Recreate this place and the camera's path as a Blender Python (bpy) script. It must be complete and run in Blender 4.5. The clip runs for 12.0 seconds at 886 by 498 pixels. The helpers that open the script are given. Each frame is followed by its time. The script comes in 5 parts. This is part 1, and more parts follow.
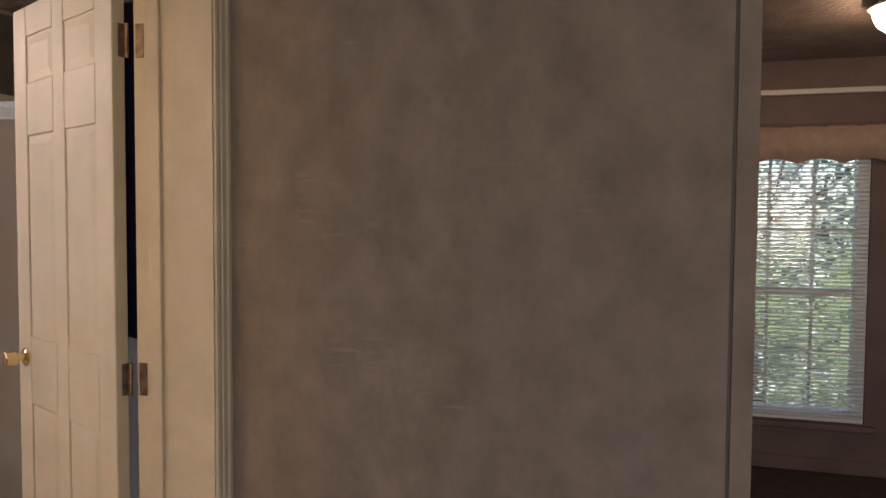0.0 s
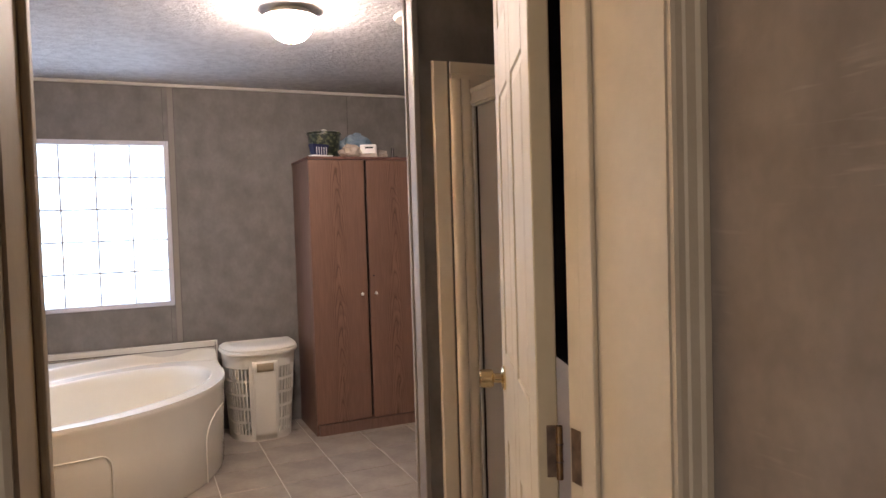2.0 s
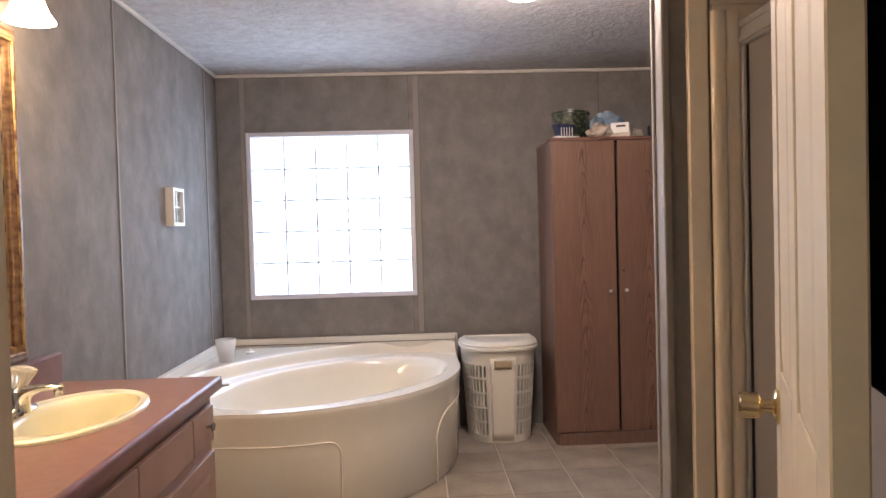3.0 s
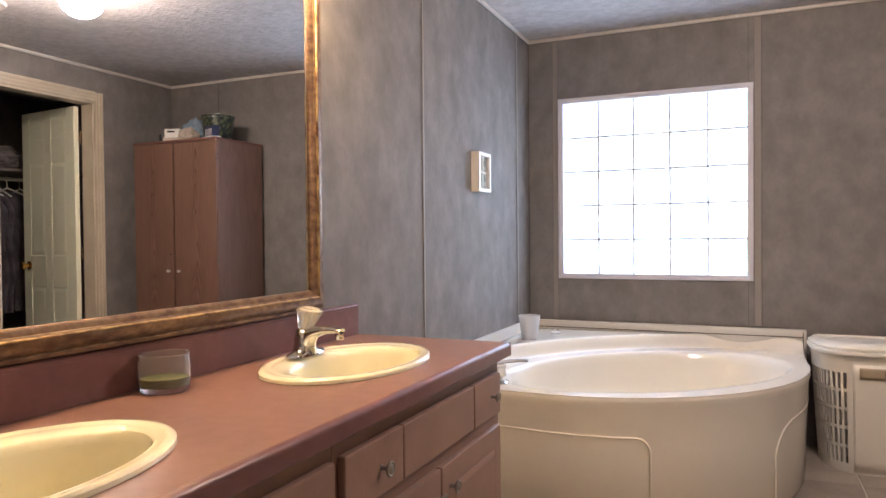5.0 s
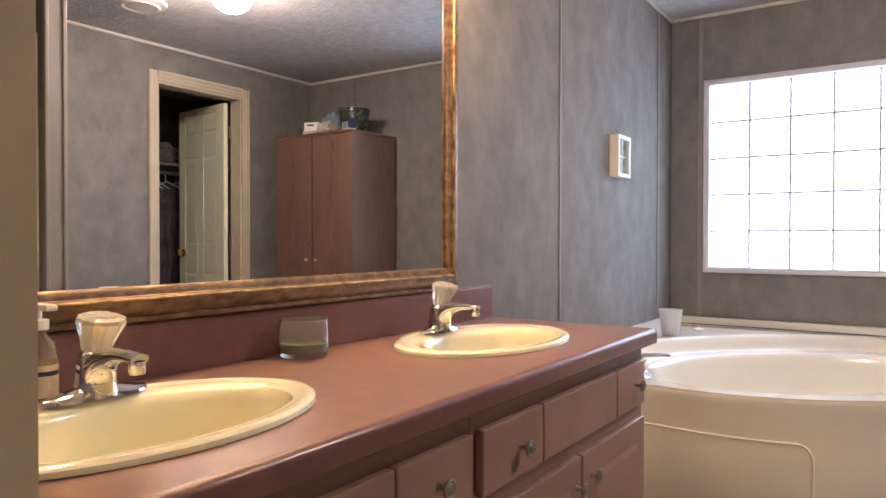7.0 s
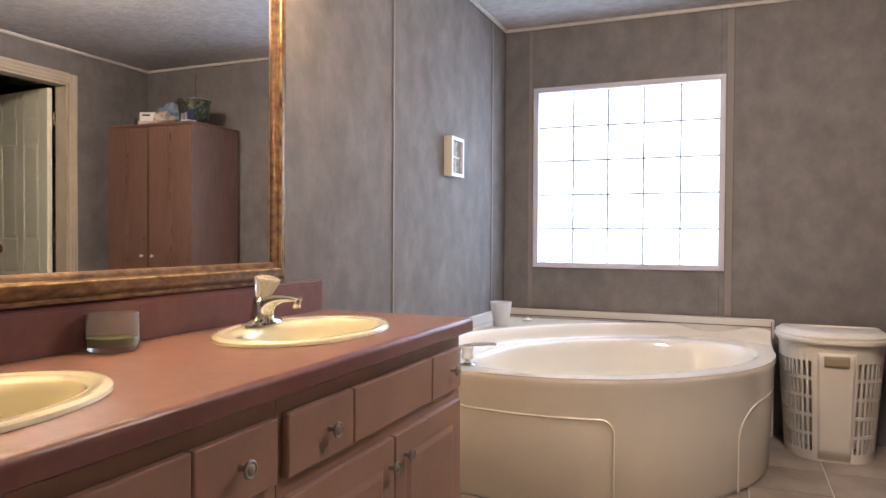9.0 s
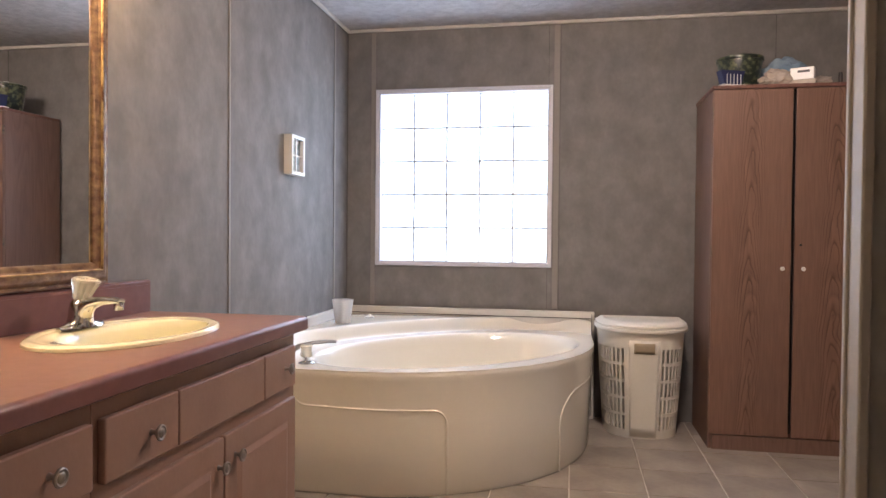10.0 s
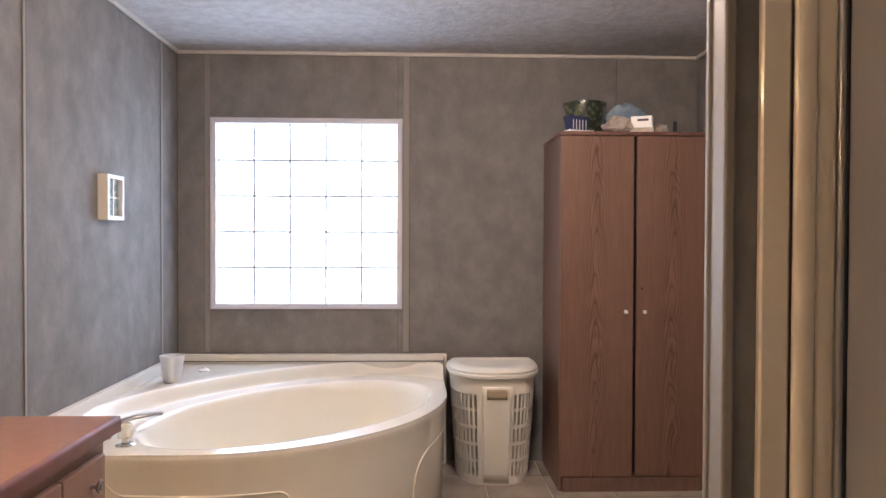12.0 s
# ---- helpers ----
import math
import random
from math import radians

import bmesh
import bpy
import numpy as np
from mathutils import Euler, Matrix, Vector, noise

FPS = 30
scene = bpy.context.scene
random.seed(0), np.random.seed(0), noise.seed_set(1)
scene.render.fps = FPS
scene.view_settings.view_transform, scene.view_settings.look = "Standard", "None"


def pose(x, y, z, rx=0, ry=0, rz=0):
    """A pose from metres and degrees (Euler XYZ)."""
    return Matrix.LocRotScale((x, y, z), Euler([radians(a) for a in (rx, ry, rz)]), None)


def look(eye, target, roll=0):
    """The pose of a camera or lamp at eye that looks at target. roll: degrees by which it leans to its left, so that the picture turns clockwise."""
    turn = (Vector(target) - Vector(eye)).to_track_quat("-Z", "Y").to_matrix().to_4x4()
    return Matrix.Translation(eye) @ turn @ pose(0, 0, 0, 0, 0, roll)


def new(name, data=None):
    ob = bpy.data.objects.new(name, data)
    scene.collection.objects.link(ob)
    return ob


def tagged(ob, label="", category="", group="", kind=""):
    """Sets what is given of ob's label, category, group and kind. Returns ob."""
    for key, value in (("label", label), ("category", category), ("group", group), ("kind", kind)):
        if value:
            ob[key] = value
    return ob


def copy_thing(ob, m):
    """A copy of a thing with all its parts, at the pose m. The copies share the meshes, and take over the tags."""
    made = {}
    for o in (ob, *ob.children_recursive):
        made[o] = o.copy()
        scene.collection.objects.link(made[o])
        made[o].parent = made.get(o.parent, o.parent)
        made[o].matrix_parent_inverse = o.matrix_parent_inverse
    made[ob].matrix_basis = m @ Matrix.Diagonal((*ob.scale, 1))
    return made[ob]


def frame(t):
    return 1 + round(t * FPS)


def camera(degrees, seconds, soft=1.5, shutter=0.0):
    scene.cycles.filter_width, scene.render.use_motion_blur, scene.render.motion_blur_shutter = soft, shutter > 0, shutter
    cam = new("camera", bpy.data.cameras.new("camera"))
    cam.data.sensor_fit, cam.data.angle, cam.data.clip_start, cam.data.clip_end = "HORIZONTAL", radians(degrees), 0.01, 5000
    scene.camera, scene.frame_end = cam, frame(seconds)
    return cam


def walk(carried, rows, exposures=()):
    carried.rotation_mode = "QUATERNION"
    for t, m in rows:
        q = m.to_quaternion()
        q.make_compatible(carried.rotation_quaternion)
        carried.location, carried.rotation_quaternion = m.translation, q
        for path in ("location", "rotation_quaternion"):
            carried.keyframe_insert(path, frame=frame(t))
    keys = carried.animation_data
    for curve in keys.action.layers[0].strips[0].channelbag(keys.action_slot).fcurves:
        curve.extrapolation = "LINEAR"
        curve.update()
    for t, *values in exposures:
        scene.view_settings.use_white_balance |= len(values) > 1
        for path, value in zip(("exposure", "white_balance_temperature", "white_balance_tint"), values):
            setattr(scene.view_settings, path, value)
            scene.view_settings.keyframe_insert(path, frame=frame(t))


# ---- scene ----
# ---------------------------------------------------------------- camera
cam = camera(65.1, 12.0)
PATH = [
    (0, 0.059, -5.095, 1.375, -74.45, -2.45, -0.37),
    (0.5, 0.376, -5.168, 1.347, -57.47, -1.96, 0.49),
    (1, 0.584, -5.034, 1.340, -45.32, -2.37, 0.71),
    (1.5, 0.797, -4.871, 1.335, -35.54, -2.35, 1.20),
    (2, 0.998, -4.750, 1.325, -24.00, -2.21, 1.72),
    (2.5, 1.123, -4.580, 1.278, -11.17, -1.71, 1.55),
    (3, 1.218, -4.392, 1.249, -2.28, -1.51, 1.55),
    (5, 1.207, -4.002, 1.094, 23.88, -0.99, 0.54),
    (5.5, 1.177, -3.962, 1.061, 29.30, -0.75, 0.36),
    (6, 1.153, -3.952, 1.032, 32.57, -0.69, 0.14),
    (6.5, 1.139, -3.949, 1.025, 34.34, -0.77, -0.07),
    (8.5, 1.214, -3.949, 1.016, 29.04, -0.76, -0.24),
    (9, 1.271, -3.974, 1.016, 22.74, -0.95, -0.35),
    (9.5, 1.340, -4.008, 1.023, 16.94, -1.03, -0.24),
    (10, 1.340, -4.020, 1.024, 10.54, -1.09, -0.50),
    (10.5, 1.373, -3.995, 1.032, 5.29, -1.06, -0.37),
    (11, 1.343, -3.966, 1.073, 1.61, -0.96, -0.35),
    (11.5, 1.340, -3.881, 1.186, -0.52, -1.24, -0.27),
    (12, 1.317, -3.828, 1.237, -1.96, -0.89, -0.20),
]
walk(cam, [(t, pose(x, y, z, 90 + pitch, 0, yaw) @ pose(0, 0, 0, 0, 0, -roll)) for t, x, y, z, yaw, pitch, roll in PATH],
     exposures=[(0, 1.02), (0.15, 1.34), (0.5, 1.33), (1.0, 1.32), (1.6, 1.26), (2.2, 1.18), (3.0, 1.20), (5.0, 1.24), (12, 1.26)])

# ---------------------------------------------------------------- world and large lights
world = bpy.data.worlds.new("sky")
scene.world = world
world.use_nodes = True
wn = world.node_tree
sky = wn.nodes.new("ShaderNodeTexSky")
sky.sky_type, sky.sun_disc = "NISHITA", False
sky.sun_elevation, sky.sun_rotation = radians(67), radians(240)
wn.nodes["Background"].inputs["Strength"].default_value = 0.15
wn.links.new(sky.outputs["Color"], wn.nodes["Background"].inputs["Color"])


def lamp(name, kind, m, power, colour, size=0.1, size_y=None):
    data = bpy.data.lights.new(name, kind)
    data.energy, data.color = power, colour
    if kind == "AREA":
        data.shape, data.size, data.size_y = "RECTANGLE", size, size_y or size
    elif kind == "POINT":
        data.shadow_soft_size = size
    elif kind == "SUN":
        data.angle = radians(size)
    ob = new(name, data)
    ob.matrix_world = m
    return ob


SUN_DIR = Vector((0.34, 0.20, -0.92))
lamp("sun", "SUN", look((0, -10, 12), Vector((0, -10, 12)) + SUN_DIR), 5.0, (1.0, 0.95, 0.88), 0.5)
# daylight in the glass-block opening; added hall fill in an assumed, unseen west opening
lamp("window_daylight", "AREA", look((0.704, 0.16, 1.368), (0.704, -1, 1.368)), 10.0, (0.62, 0.74, 1.0), 1.0, 1.0)
lamp("hall_fill_west", "AREA", look((-2.26, -6.7, 1.325), (-1, -6.7, 1.325)), 30, (1.0, 0.84, 0.74), 1.55, 1.2)
WARM = (1.0, 0.68, 0.40)
SOFT_WARM = (1.0, 0.81, 0.71)


# ---------------------------------------------------------------- materials
def material(name, base, rough=0.5, metal=0.0, second=None, scale=6.0, stretch=(1, 1, 1), contrast=(0.35, 0.65), grain=0.0, grain_scale=60.0,
             bump=0.0, bump_scale=80.0, random_value=0.0, transmission=0.0, ior=1.45, coat=0.0, spec=0.5, rough_var=0.0, detail=6.0):
    m = bpy.data.materials.new(name)
    m.use_nodes = True
    nt = m.node_tree
    b = nt.nodes["Principled BSDF"]
    b.inputs["Base Color"].default_value = (*base, 1)
    b.inputs["Roughness"].default_value = rough
    b.inputs["Metallic"].default_value = metal
    b.inputs["Transmission Weight"].default_value = transmission
    b.inputs["IOR"].default_value = ior
    b.inputs["Coat Weight"].default_value = coat
    b.inputs["Coat Roughness"].default_value = 0.15
    b.inputs["Specular IOR Level"].default_value = spec
    tc = nt.nodes.new("ShaderNodeTexCoord")
    mp = nt.nodes.new("ShaderNodeMapping")
    mp.inputs["Scale"].default_value = stretch
    nt.links.new(tc.outputs["Object"], mp.inputs["Vector"])

    def noise_tex(s, d=detail, distort=0.0):
        n = nt.nodes.new("ShaderNodeTexNoise")
        n.inputs["Scale"].default_value, n.inputs["Detail"].default_value, n.inputs["Distortion"].default_value = s, d, distort
        nt.links.new(mp.outputs["Vector"], n.inputs["Vector"])
        return n

    colour = None
    if second:
        n = noise_tex(scale)
        ramp = nt.nodes.new("ShaderNodeValToRGB")
        ramp.color_ramp.elements[0].position, ramp.color_ramp.elements[1].position = contrast
        ramp.color_ramp.elements[0].color, ramp.color_ramp.elements[1].color = (*base, 1), (*second, 1)
        nt.links.new(n.outputs["Fac"], ramp.inputs["Fac"])
        colour = ramp.outputs["Color"]
    if grain or random_value:
        hsv = nt.nodes.new("ShaderNodeHueSaturation")
        hsv.inputs["Color"].default_value = (*base, 1)
        if colour:
            nt.links.new(colour, hsv.inputs["Color"])
        add = nt.nodes.new("ShaderNodeMath")
        add.operation = "MULTIPLY_ADD"
        add.inputs[1].default_value, add.inputs[2].default_value = 2 * grain, 1 - grain
        g = noise_tex(grain_scale, 4)
        nt.links.new(g.outputs["Fac"], add.inputs[0])
        value = add.outputs[0]
        if random_value:
            info = nt.nodes.new("ShaderNodeObjectInfo")
            sp = nt.nodes.new("ShaderNodeMath")
            sp.operation = "MULTIPLY_ADD"
            sp.inputs[1].default_value, sp.inputs[2].default_value = 2 * random_value, -random_value
            nt.links.new(info.outputs["Random"], sp.inputs[0])
            tot = nt.nodes.new("ShaderNodeMath")
            nt.links.new(value, tot.inputs[0])
            nt.links.new(sp.outputs[0], tot.inputs[1])
            value = tot.outputs[0]
        nt.links.new(value, hsv.inputs["Value"])
        colour = hsv.outputs["Color"]
    if colour:
        nt.links.new(colour, b.inputs["Base Color"])
    if rough_var:
        rv = nt.nodes.new("ShaderNodeMath")
        rv.operation = "MULTIPLY_ADD"
        rv.inputs[1].default_value, rv.inputs[2].default_value = 2 * rough_var, rough - rough_var
        nt.links.new(noise_tex(scale * 1.7).outputs["Fac"], rv.inputs[0])
        nt.links.new(rv.outputs[0], b.inputs["Roughness"])
    if bump:
        bp = nt.nodes.new("ShaderNodeBump")
        bp.inputs["Strength"].default_value, bp.inputs["Distance"].default_value = bump, 0.01
        nt.links.new(noise_tex(bump_scale, 3).outputs["Fac"], bp.inputs["Height"])
        nt.links.new(bp.outputs["Normal"], b.inputs["Normal"])
    return m


def wall_material(name, dark, light):
    """Printed vinyl wall panel: cloudy mottling, upright streaks and fine grain."""
    m = material(name, dark, 0.78, spec=0.18, second=light, scale=7.0, stretch=(1, 1, 0.8), contrast=(0.25, 0.75), bump=0.05, bump_scale=150, rough_var=0.06, detail=4.0)
    nt = m.node_tree
    b = nt.nodes["Principled BSDF"]
    first = b.inputs["Base Color"].links[0].from_socket
    tc = nt.nodes.new("ShaderNodeTexCoord")

    def layer(stretch, scale, dark_v, light_v, lo, hi):
        mp = nt.nodes.new("ShaderNodeMapping")
        mp.inputs["Scale"].default_value = stretch
        nt.links.new(tc.outputs["Object"], mp.inputs["Vector"])
        n = nt.nodes.new("ShaderNodeTexNoise")
        n.inputs["Scale"].default_value, n.inputs["Detail"].default_value, n.inputs["Roughness"].default_value = scale, 3, 0.5
        nt.links.new(mp.outputs["Vector"], n.inputs["Vector"])
        r = nt.nodes.new("ShaderNodeMapRange")
        r.inputs["From Min"].default_value, r.inputs["From Max"].default_value = lo, hi
        r.inputs["To Min"].default_value, r.inputs["To Max"].default_value = dark_v, light_v
        nt.links.new(n.outputs["Fac"], r.inputs["Value"])
        return r.outputs["Result"]

    value = None
    for args in (((1, 1, 0.6), 12.0, 0.965, 1.03, 0.3, 0.7), ((1, 1, 0.85), 11.0, 0.90, 1.04, 0.36, 0.60), ((1, 1, 0.7), 55.0, 0.96, 1.04, 0.32, 0.68), ((1, 1, 1), 4.0, 0.97, 1.03, 0.35, 0.65)):
        out = layer(*args)
        if value is None:
            value = out
        else:
            mul = nt.nodes.new("ShaderNodeMath")
            mul.operation = "MULTIPLY"
            nt.links.new(value, mul.inputs[0])
            nt.links.new(out, mul.inputs[1])
            value = mul.outputs[0]
    hsv = nt.nodes.new("ShaderNodeHueSaturation")
    nt.links.new(first, hsv.inputs["Color"])
    nt.links.new(value, hsv.inputs["Value"])
    nt.links.new(hsv.outputs["Color"], b.inputs["Base Color"])
    return m


def wood_material(name, dark, light, rough=0.42, column=0.0):
    """Oak-print laminate: cathedral figure along z and fine pores."""
    m = bpy.data.materials.new(name)
    m.use_nodes = True
    nt = m.node_tree
    b = nt.nodes["Principled BSDF"]
    tc = nt.nodes.new("ShaderNodeTexCoord")
    mp = nt.nodes.new("ShaderNodeMapping")
    mp.inputs["Scale"].default_value = (1, 1, 0.14)
    nt.links.new(tc.outputs["Object"], mp.inputs["Vector"])
    n = nt.nodes.new("ShaderNodeTexNoise")
    n.inputs["Scale"].default_value, n.inputs["Detail"].default_value, n.inputs["Distortion"].default_value = 4.2, 1.5, 0.6
    nt.links.new(mp.outputs["Vector"], n.inputs["Vector"])
    wave = nt.nodes.new("ShaderNodeMath")
    wave.operation = "MULTIPLY"
    wave.inputs[1].default_value = 16
    nt.links.new(n.outputs["Fac"], wave.inputs[0])
    fr = nt.nodes.new("ShaderNodeMath")
    fr.operation = "FRACT"
    nt.links.new(wave.outputs[0], fr.inputs[0])
    ramp = nt.nodes.new("ShaderNodeValToRGB")
    e = ramp.color_ramp.elements
    e[0].position, e[0].color = 0.0, (*dark, 1)
    e[1].position, e[1].color = 0.28, (*light, 1)
    last = e.new(1.0)
    last.color = (*[0.6 * d + 0.4 * l for d, l in zip(dark, light)], 1)
    nt.links.new(fr.outputs[0], ramp.inputs["Fac"])
    mp2 = nt.nodes.new("ShaderNodeMapping")
    mp2.inputs["Scale"].default_value = (1, 1, 0.05)
    nt.links.new(tc.outputs["Object"], mp2.inputs["Vector"])
    pores = nt.nodes.new("ShaderNodeTexNoise")
    pores.inputs["Scale"].default_value, pores.inputs["Detail"].default_value = 180, 3
    nt.links.new(mp2.outputs["Vector"], pores.inputs["Vector"])
    rng = nt.nodes.new("ShaderNodeMapRange")
    rng.inputs["From Min"].default_value, rng.inputs["From Max"].default_value = 0.3, 0.7
    rng.inputs["To Min"].default_value, rng.inputs["To Max"].default_value = 0.86, 1.10
    nt.links.new(pores.outputs["Fac"], rng.inputs["Value"])
    hsv = nt.nodes.new("ShaderNodeHueSaturation")
    figure = ramp.outputs["Color"]
    if column:
        axes = nt.nodes.new("ShaderNodeSeparateXYZ")
        nt.links.new(tc.outputs["Object"], axes.inputs["Vector"])
        off = nt.nodes.new("ShaderNodeMath")
        off.operation = "ABSOLUTE"
        nt.links.new(axes.outputs["X"], off.inputs[0])
        side = nt.nodes.new("ShaderNodeMapRange")
        side.inputs["From Min"].default_value, side.inputs["From Max"].default_value = column, column * 1.7
        side.inputs["To Min"].default_value, side.inputs["To Max"].default_value = 0.0, 0.85
        nt.links.new(off.outputs[0], side.inputs["Value"])
        plain = nt.nodes.new("ShaderNodeMixRGB")
        nt.links.new(side.outputs["Result"], plain.inputs["Fac"])
        nt.links.new(figure, plain.inputs["Color1"])
        plain.inputs["Color2"].default_value = (*[0.45 * d + 0.55 * l for d, l in zip(dark, light)], 1)
        figure = plain.outputs["Color"]
    nt.links.new(figure, hsv.inputs["Color"])
    nt.links.new(rng.outputs["Result"], hsv.inputs["Value"])
    nt.links.new(hsv.outputs["Color"], b.inputs["Base Color"])
    b.inputs["Roughness"].default_value = rough
    return m


def glow_material(name, colour, strength):
    m = bpy.data.materials.new(name)
    m.use_nodes = True
    b = m.node_tree.nodes["Principled BSDF"]
    b.inputs["Base Color"].default_value = (0.9, 0.87, 0.8, 1)
    b.inputs["Roughness"].default_value = 0.3
    b.inputs["Emission Color"].default_value = (*colour, 1)
    b.inputs["Emission Strength"].default_value = strength
    return m


WALL = wall_material("vinyl_wall_panel", (0.184, 0.171, 0.163), (0.243, 0.230, 0.221))
HALL_WALL = wall_material("scuffed_vinyl_wall", (0.198, 0.163, 0.134), (0.258, 0.216, 0.184))
nt = HALL_WALL.node_tree
tcn = nt.nodes.new("ShaderNodeTexCoord")


def masked_noise(stretch, scale, lo, hi):
    mp = nt.nodes.new("ShaderNodeMapping")
    mp.inputs["Scale"].default_value = stretch
    nt.links.new(tcn.outputs["Object"], mp.inputs["Vector"])
    n = nt.nodes.new("ShaderNodeTexNoise")
    n.inputs["Scale"].default_value, n.inputs["Detail"].default_value = scale, 2
    nt.links.new(mp.outputs["Vector"], n.inputs["Vector"])
    r = nt.nodes.new("ShaderNodeMapRange")
    r.inputs["From Min"].default_value, r.inputs["From Max"].default_value = lo, hi
    nt.links.new(n.outputs["Fac"], r.inputs["Value"])
    return r.outputs["Result"]


strokes = nt.nodes.new("ShaderNodeMath")
strokes.operation = "MULTIPLY"
nt.links.new(masked_noise((1, 0.10, 1), 95, 0.60, 0.70), strokes.inputs[0])
nt.links.new(masked_noise((1, 0.8, 1), 4.2, 0.56, 0.66), strokes.inputs[1])
soft = nt.nodes.new("ShaderNodeMath")
soft.operation = "MULTIPLY"
soft.inputs[1].default_value = 0.22
nt.links.new(strokes.outputs[0], soft.inputs[0])
scuff = nt.nodes.new("ShaderNodeMix")
scuff.data_type = "RGBA"
bsdf = nt.nodes["Principled BSDF"]
nt.links.new(bsdf.inputs["Base Color"].links[0].from_socket, scuff.inputs["A"])
scuff.inputs["B"].default_value = (0.42, 0.37, 0.32, 1)
nt.links.new(soft.outputs[0], scuff.inputs["Factor"])
nt.links.new(scuff.outputs["Result"], bsdf.inputs["Base Color"])
TRIM_GREY = material("grey_batten", (0.265, 0.24, 0.218), 0.6, grain=0.08)
SEAM_DARK = material("dark_seam", (0.085, 0.078, 0.073), 0.6, grain=0.1)
CEILING = material("textured_ceiling", (0.44, 0.42, 0.42), 0.85, second=(0.54, 0.52, 0.52), scale=22, bump=0.8, bump_scale=42, grain=0.10, grain_scale=110)
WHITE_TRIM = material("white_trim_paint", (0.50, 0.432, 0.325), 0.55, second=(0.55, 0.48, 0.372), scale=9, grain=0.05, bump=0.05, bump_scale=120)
CROWN_PAINT = material("crown_paint", (0.62, 0.58, 0.54), 0.45, grain=0.05)
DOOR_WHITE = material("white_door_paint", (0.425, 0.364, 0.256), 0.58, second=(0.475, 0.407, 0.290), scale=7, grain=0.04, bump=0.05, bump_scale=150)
CLOSET_DOOR = material("cream_door_paint", (0.86, 0.87, 0.68), 0.4, second=(0.87, 0.88, 0.71), scale=7, grain=0.04)
BRASS = material("polished_brass", (0.80, 0.52, 0.20), 0.16, 1.0, grain=0.1)
STEEL_HINGE = material("worn_hinge_metal", (0.15, 0.115, 0.095), 0.5, 0.9, second=(0.27, 0.20, 0.145), scale=40, grain=0.2)
PALE_BRASS = material("pale_brass", (0.74, 0.60, 0.36), 0.2, 1.0, grain=0.1)
DULL_BRASS = material("dull_brass", (0.36, 0.235, 0.12), 0.4, 1.0, second=(0.20, 0.13, 0.08), scale=50, grain=0.15)
CHROME = material("chrome", (0.68, 0.67, 0.66), 0.07, 1.0)
ALUMINIUM = material("aluminium", (0.70, 0.70, 0.71), 0.38, 0.85, grain=0.06, grain_scale=150)
PEWTER = material("pewter_knob", (0.36, 0.325, 0.30), 0.36, 1.0, grain=0.15)
LAMINATE = material("mauve_laminate", (0.205, 0.110, 0.087), 0.36, second=(0.245, 0.134, 0.107), scale=30, contrast=(0.3, 0.7), grain=0.10, grain_scale=220)
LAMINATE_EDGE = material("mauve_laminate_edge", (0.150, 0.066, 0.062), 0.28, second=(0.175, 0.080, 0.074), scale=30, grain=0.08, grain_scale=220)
CABINET = material("mauve_cabinet_paint", (0.262, 0.156, 0.122), 0.38, second=(0.30, 0.182, 0.142), scale=8, grain=0.06, grain_scale=90, bump=0.04)
BONE = material("bone_sink_enamel", (0.80, 0.765, 0.57), 0.14, coat=0.4, grain=0.02)
TUB_WHITE = material("tub_acrylic", (0.80, 0.76, 0.67), 0.12, coat=0.5, second=(0.82, 0.78, 0.69), scale=3, grain=0.02)
TUB_LEDGE = material("tub_ledge_board", (0.70, 0.67, 0.62), 0.3, grain=0.04)
FIBREGLASS = material("cream_fibreglass", (0.85, 0.77, 0.63), 0.12, coat=0.6, second=(0.87, 0.79, 0.66), scale=4, grain=0.03)
OAK = wood_material("oak_laminate", (0.158, 0.090, 0.070), (0.195, 0.114, 0.090))
OAK_DOOR = wood_material("oak_laminate_door", (0.150, 0.082, 0.060), (0.218, 0.121, 0.088), column=0.028)
nt = OAK_DOOR.node_tree


def op(kind, a, b=None, c=None):
    n = nt.nodes.new("ShaderNodeMath")
    n.operation = kind
    for i, v in enumerate((a, b, c)):
        if v is None:
            continue
        if isinstance(v, (int, float)):
            n.inputs[i].default_value = v
        else:
            nt.links.new(v, n.inputs[i])
    return n.outputs[0]


# cathedral figure: nested arches round the door's middle line
tcn = nt.nodes.new("ShaderNodeTexCoord")
sep = nt.nodes.new("ShaderNodeSeparateXYZ")
nt.links.new(tcn.outputs["Object"], sep.inputs["Vector"])
wob = nt.nodes.new("ShaderNodeTexNoise")
wob.inputs["Scale"].default_value, wob.inputs["Detail"].default_value = 5.0, 3
nt.links.new(tcn.outputs["Object"], wob.inputs["Vector"])
slow = nt.nodes.new("ShaderNodeTexNoise")
slow.noise_dimensions = "4D"
slow.inputs["Scale"].default_value, slow.inputs["Detail"].default_value = 1.7, 2
nt.links.new(tcn.outputs["Object"], slow.inputs["Vector"])
info = nt.nodes.new("ShaderNodeObjectInfo")
nt.links.new(op("MULTIPLY", info.outputs["Random"], 40.0), slow.inputs["W"])
off = op("ADD", sep.outputs["X"], op("MULTIPLY_ADD", wob.outputs["Fac"], 0.05, -0.025))
off = op("ADD", off, op("MULTIPLY_ADD", slow.outputs["Fac"], 0.12, -0.06))
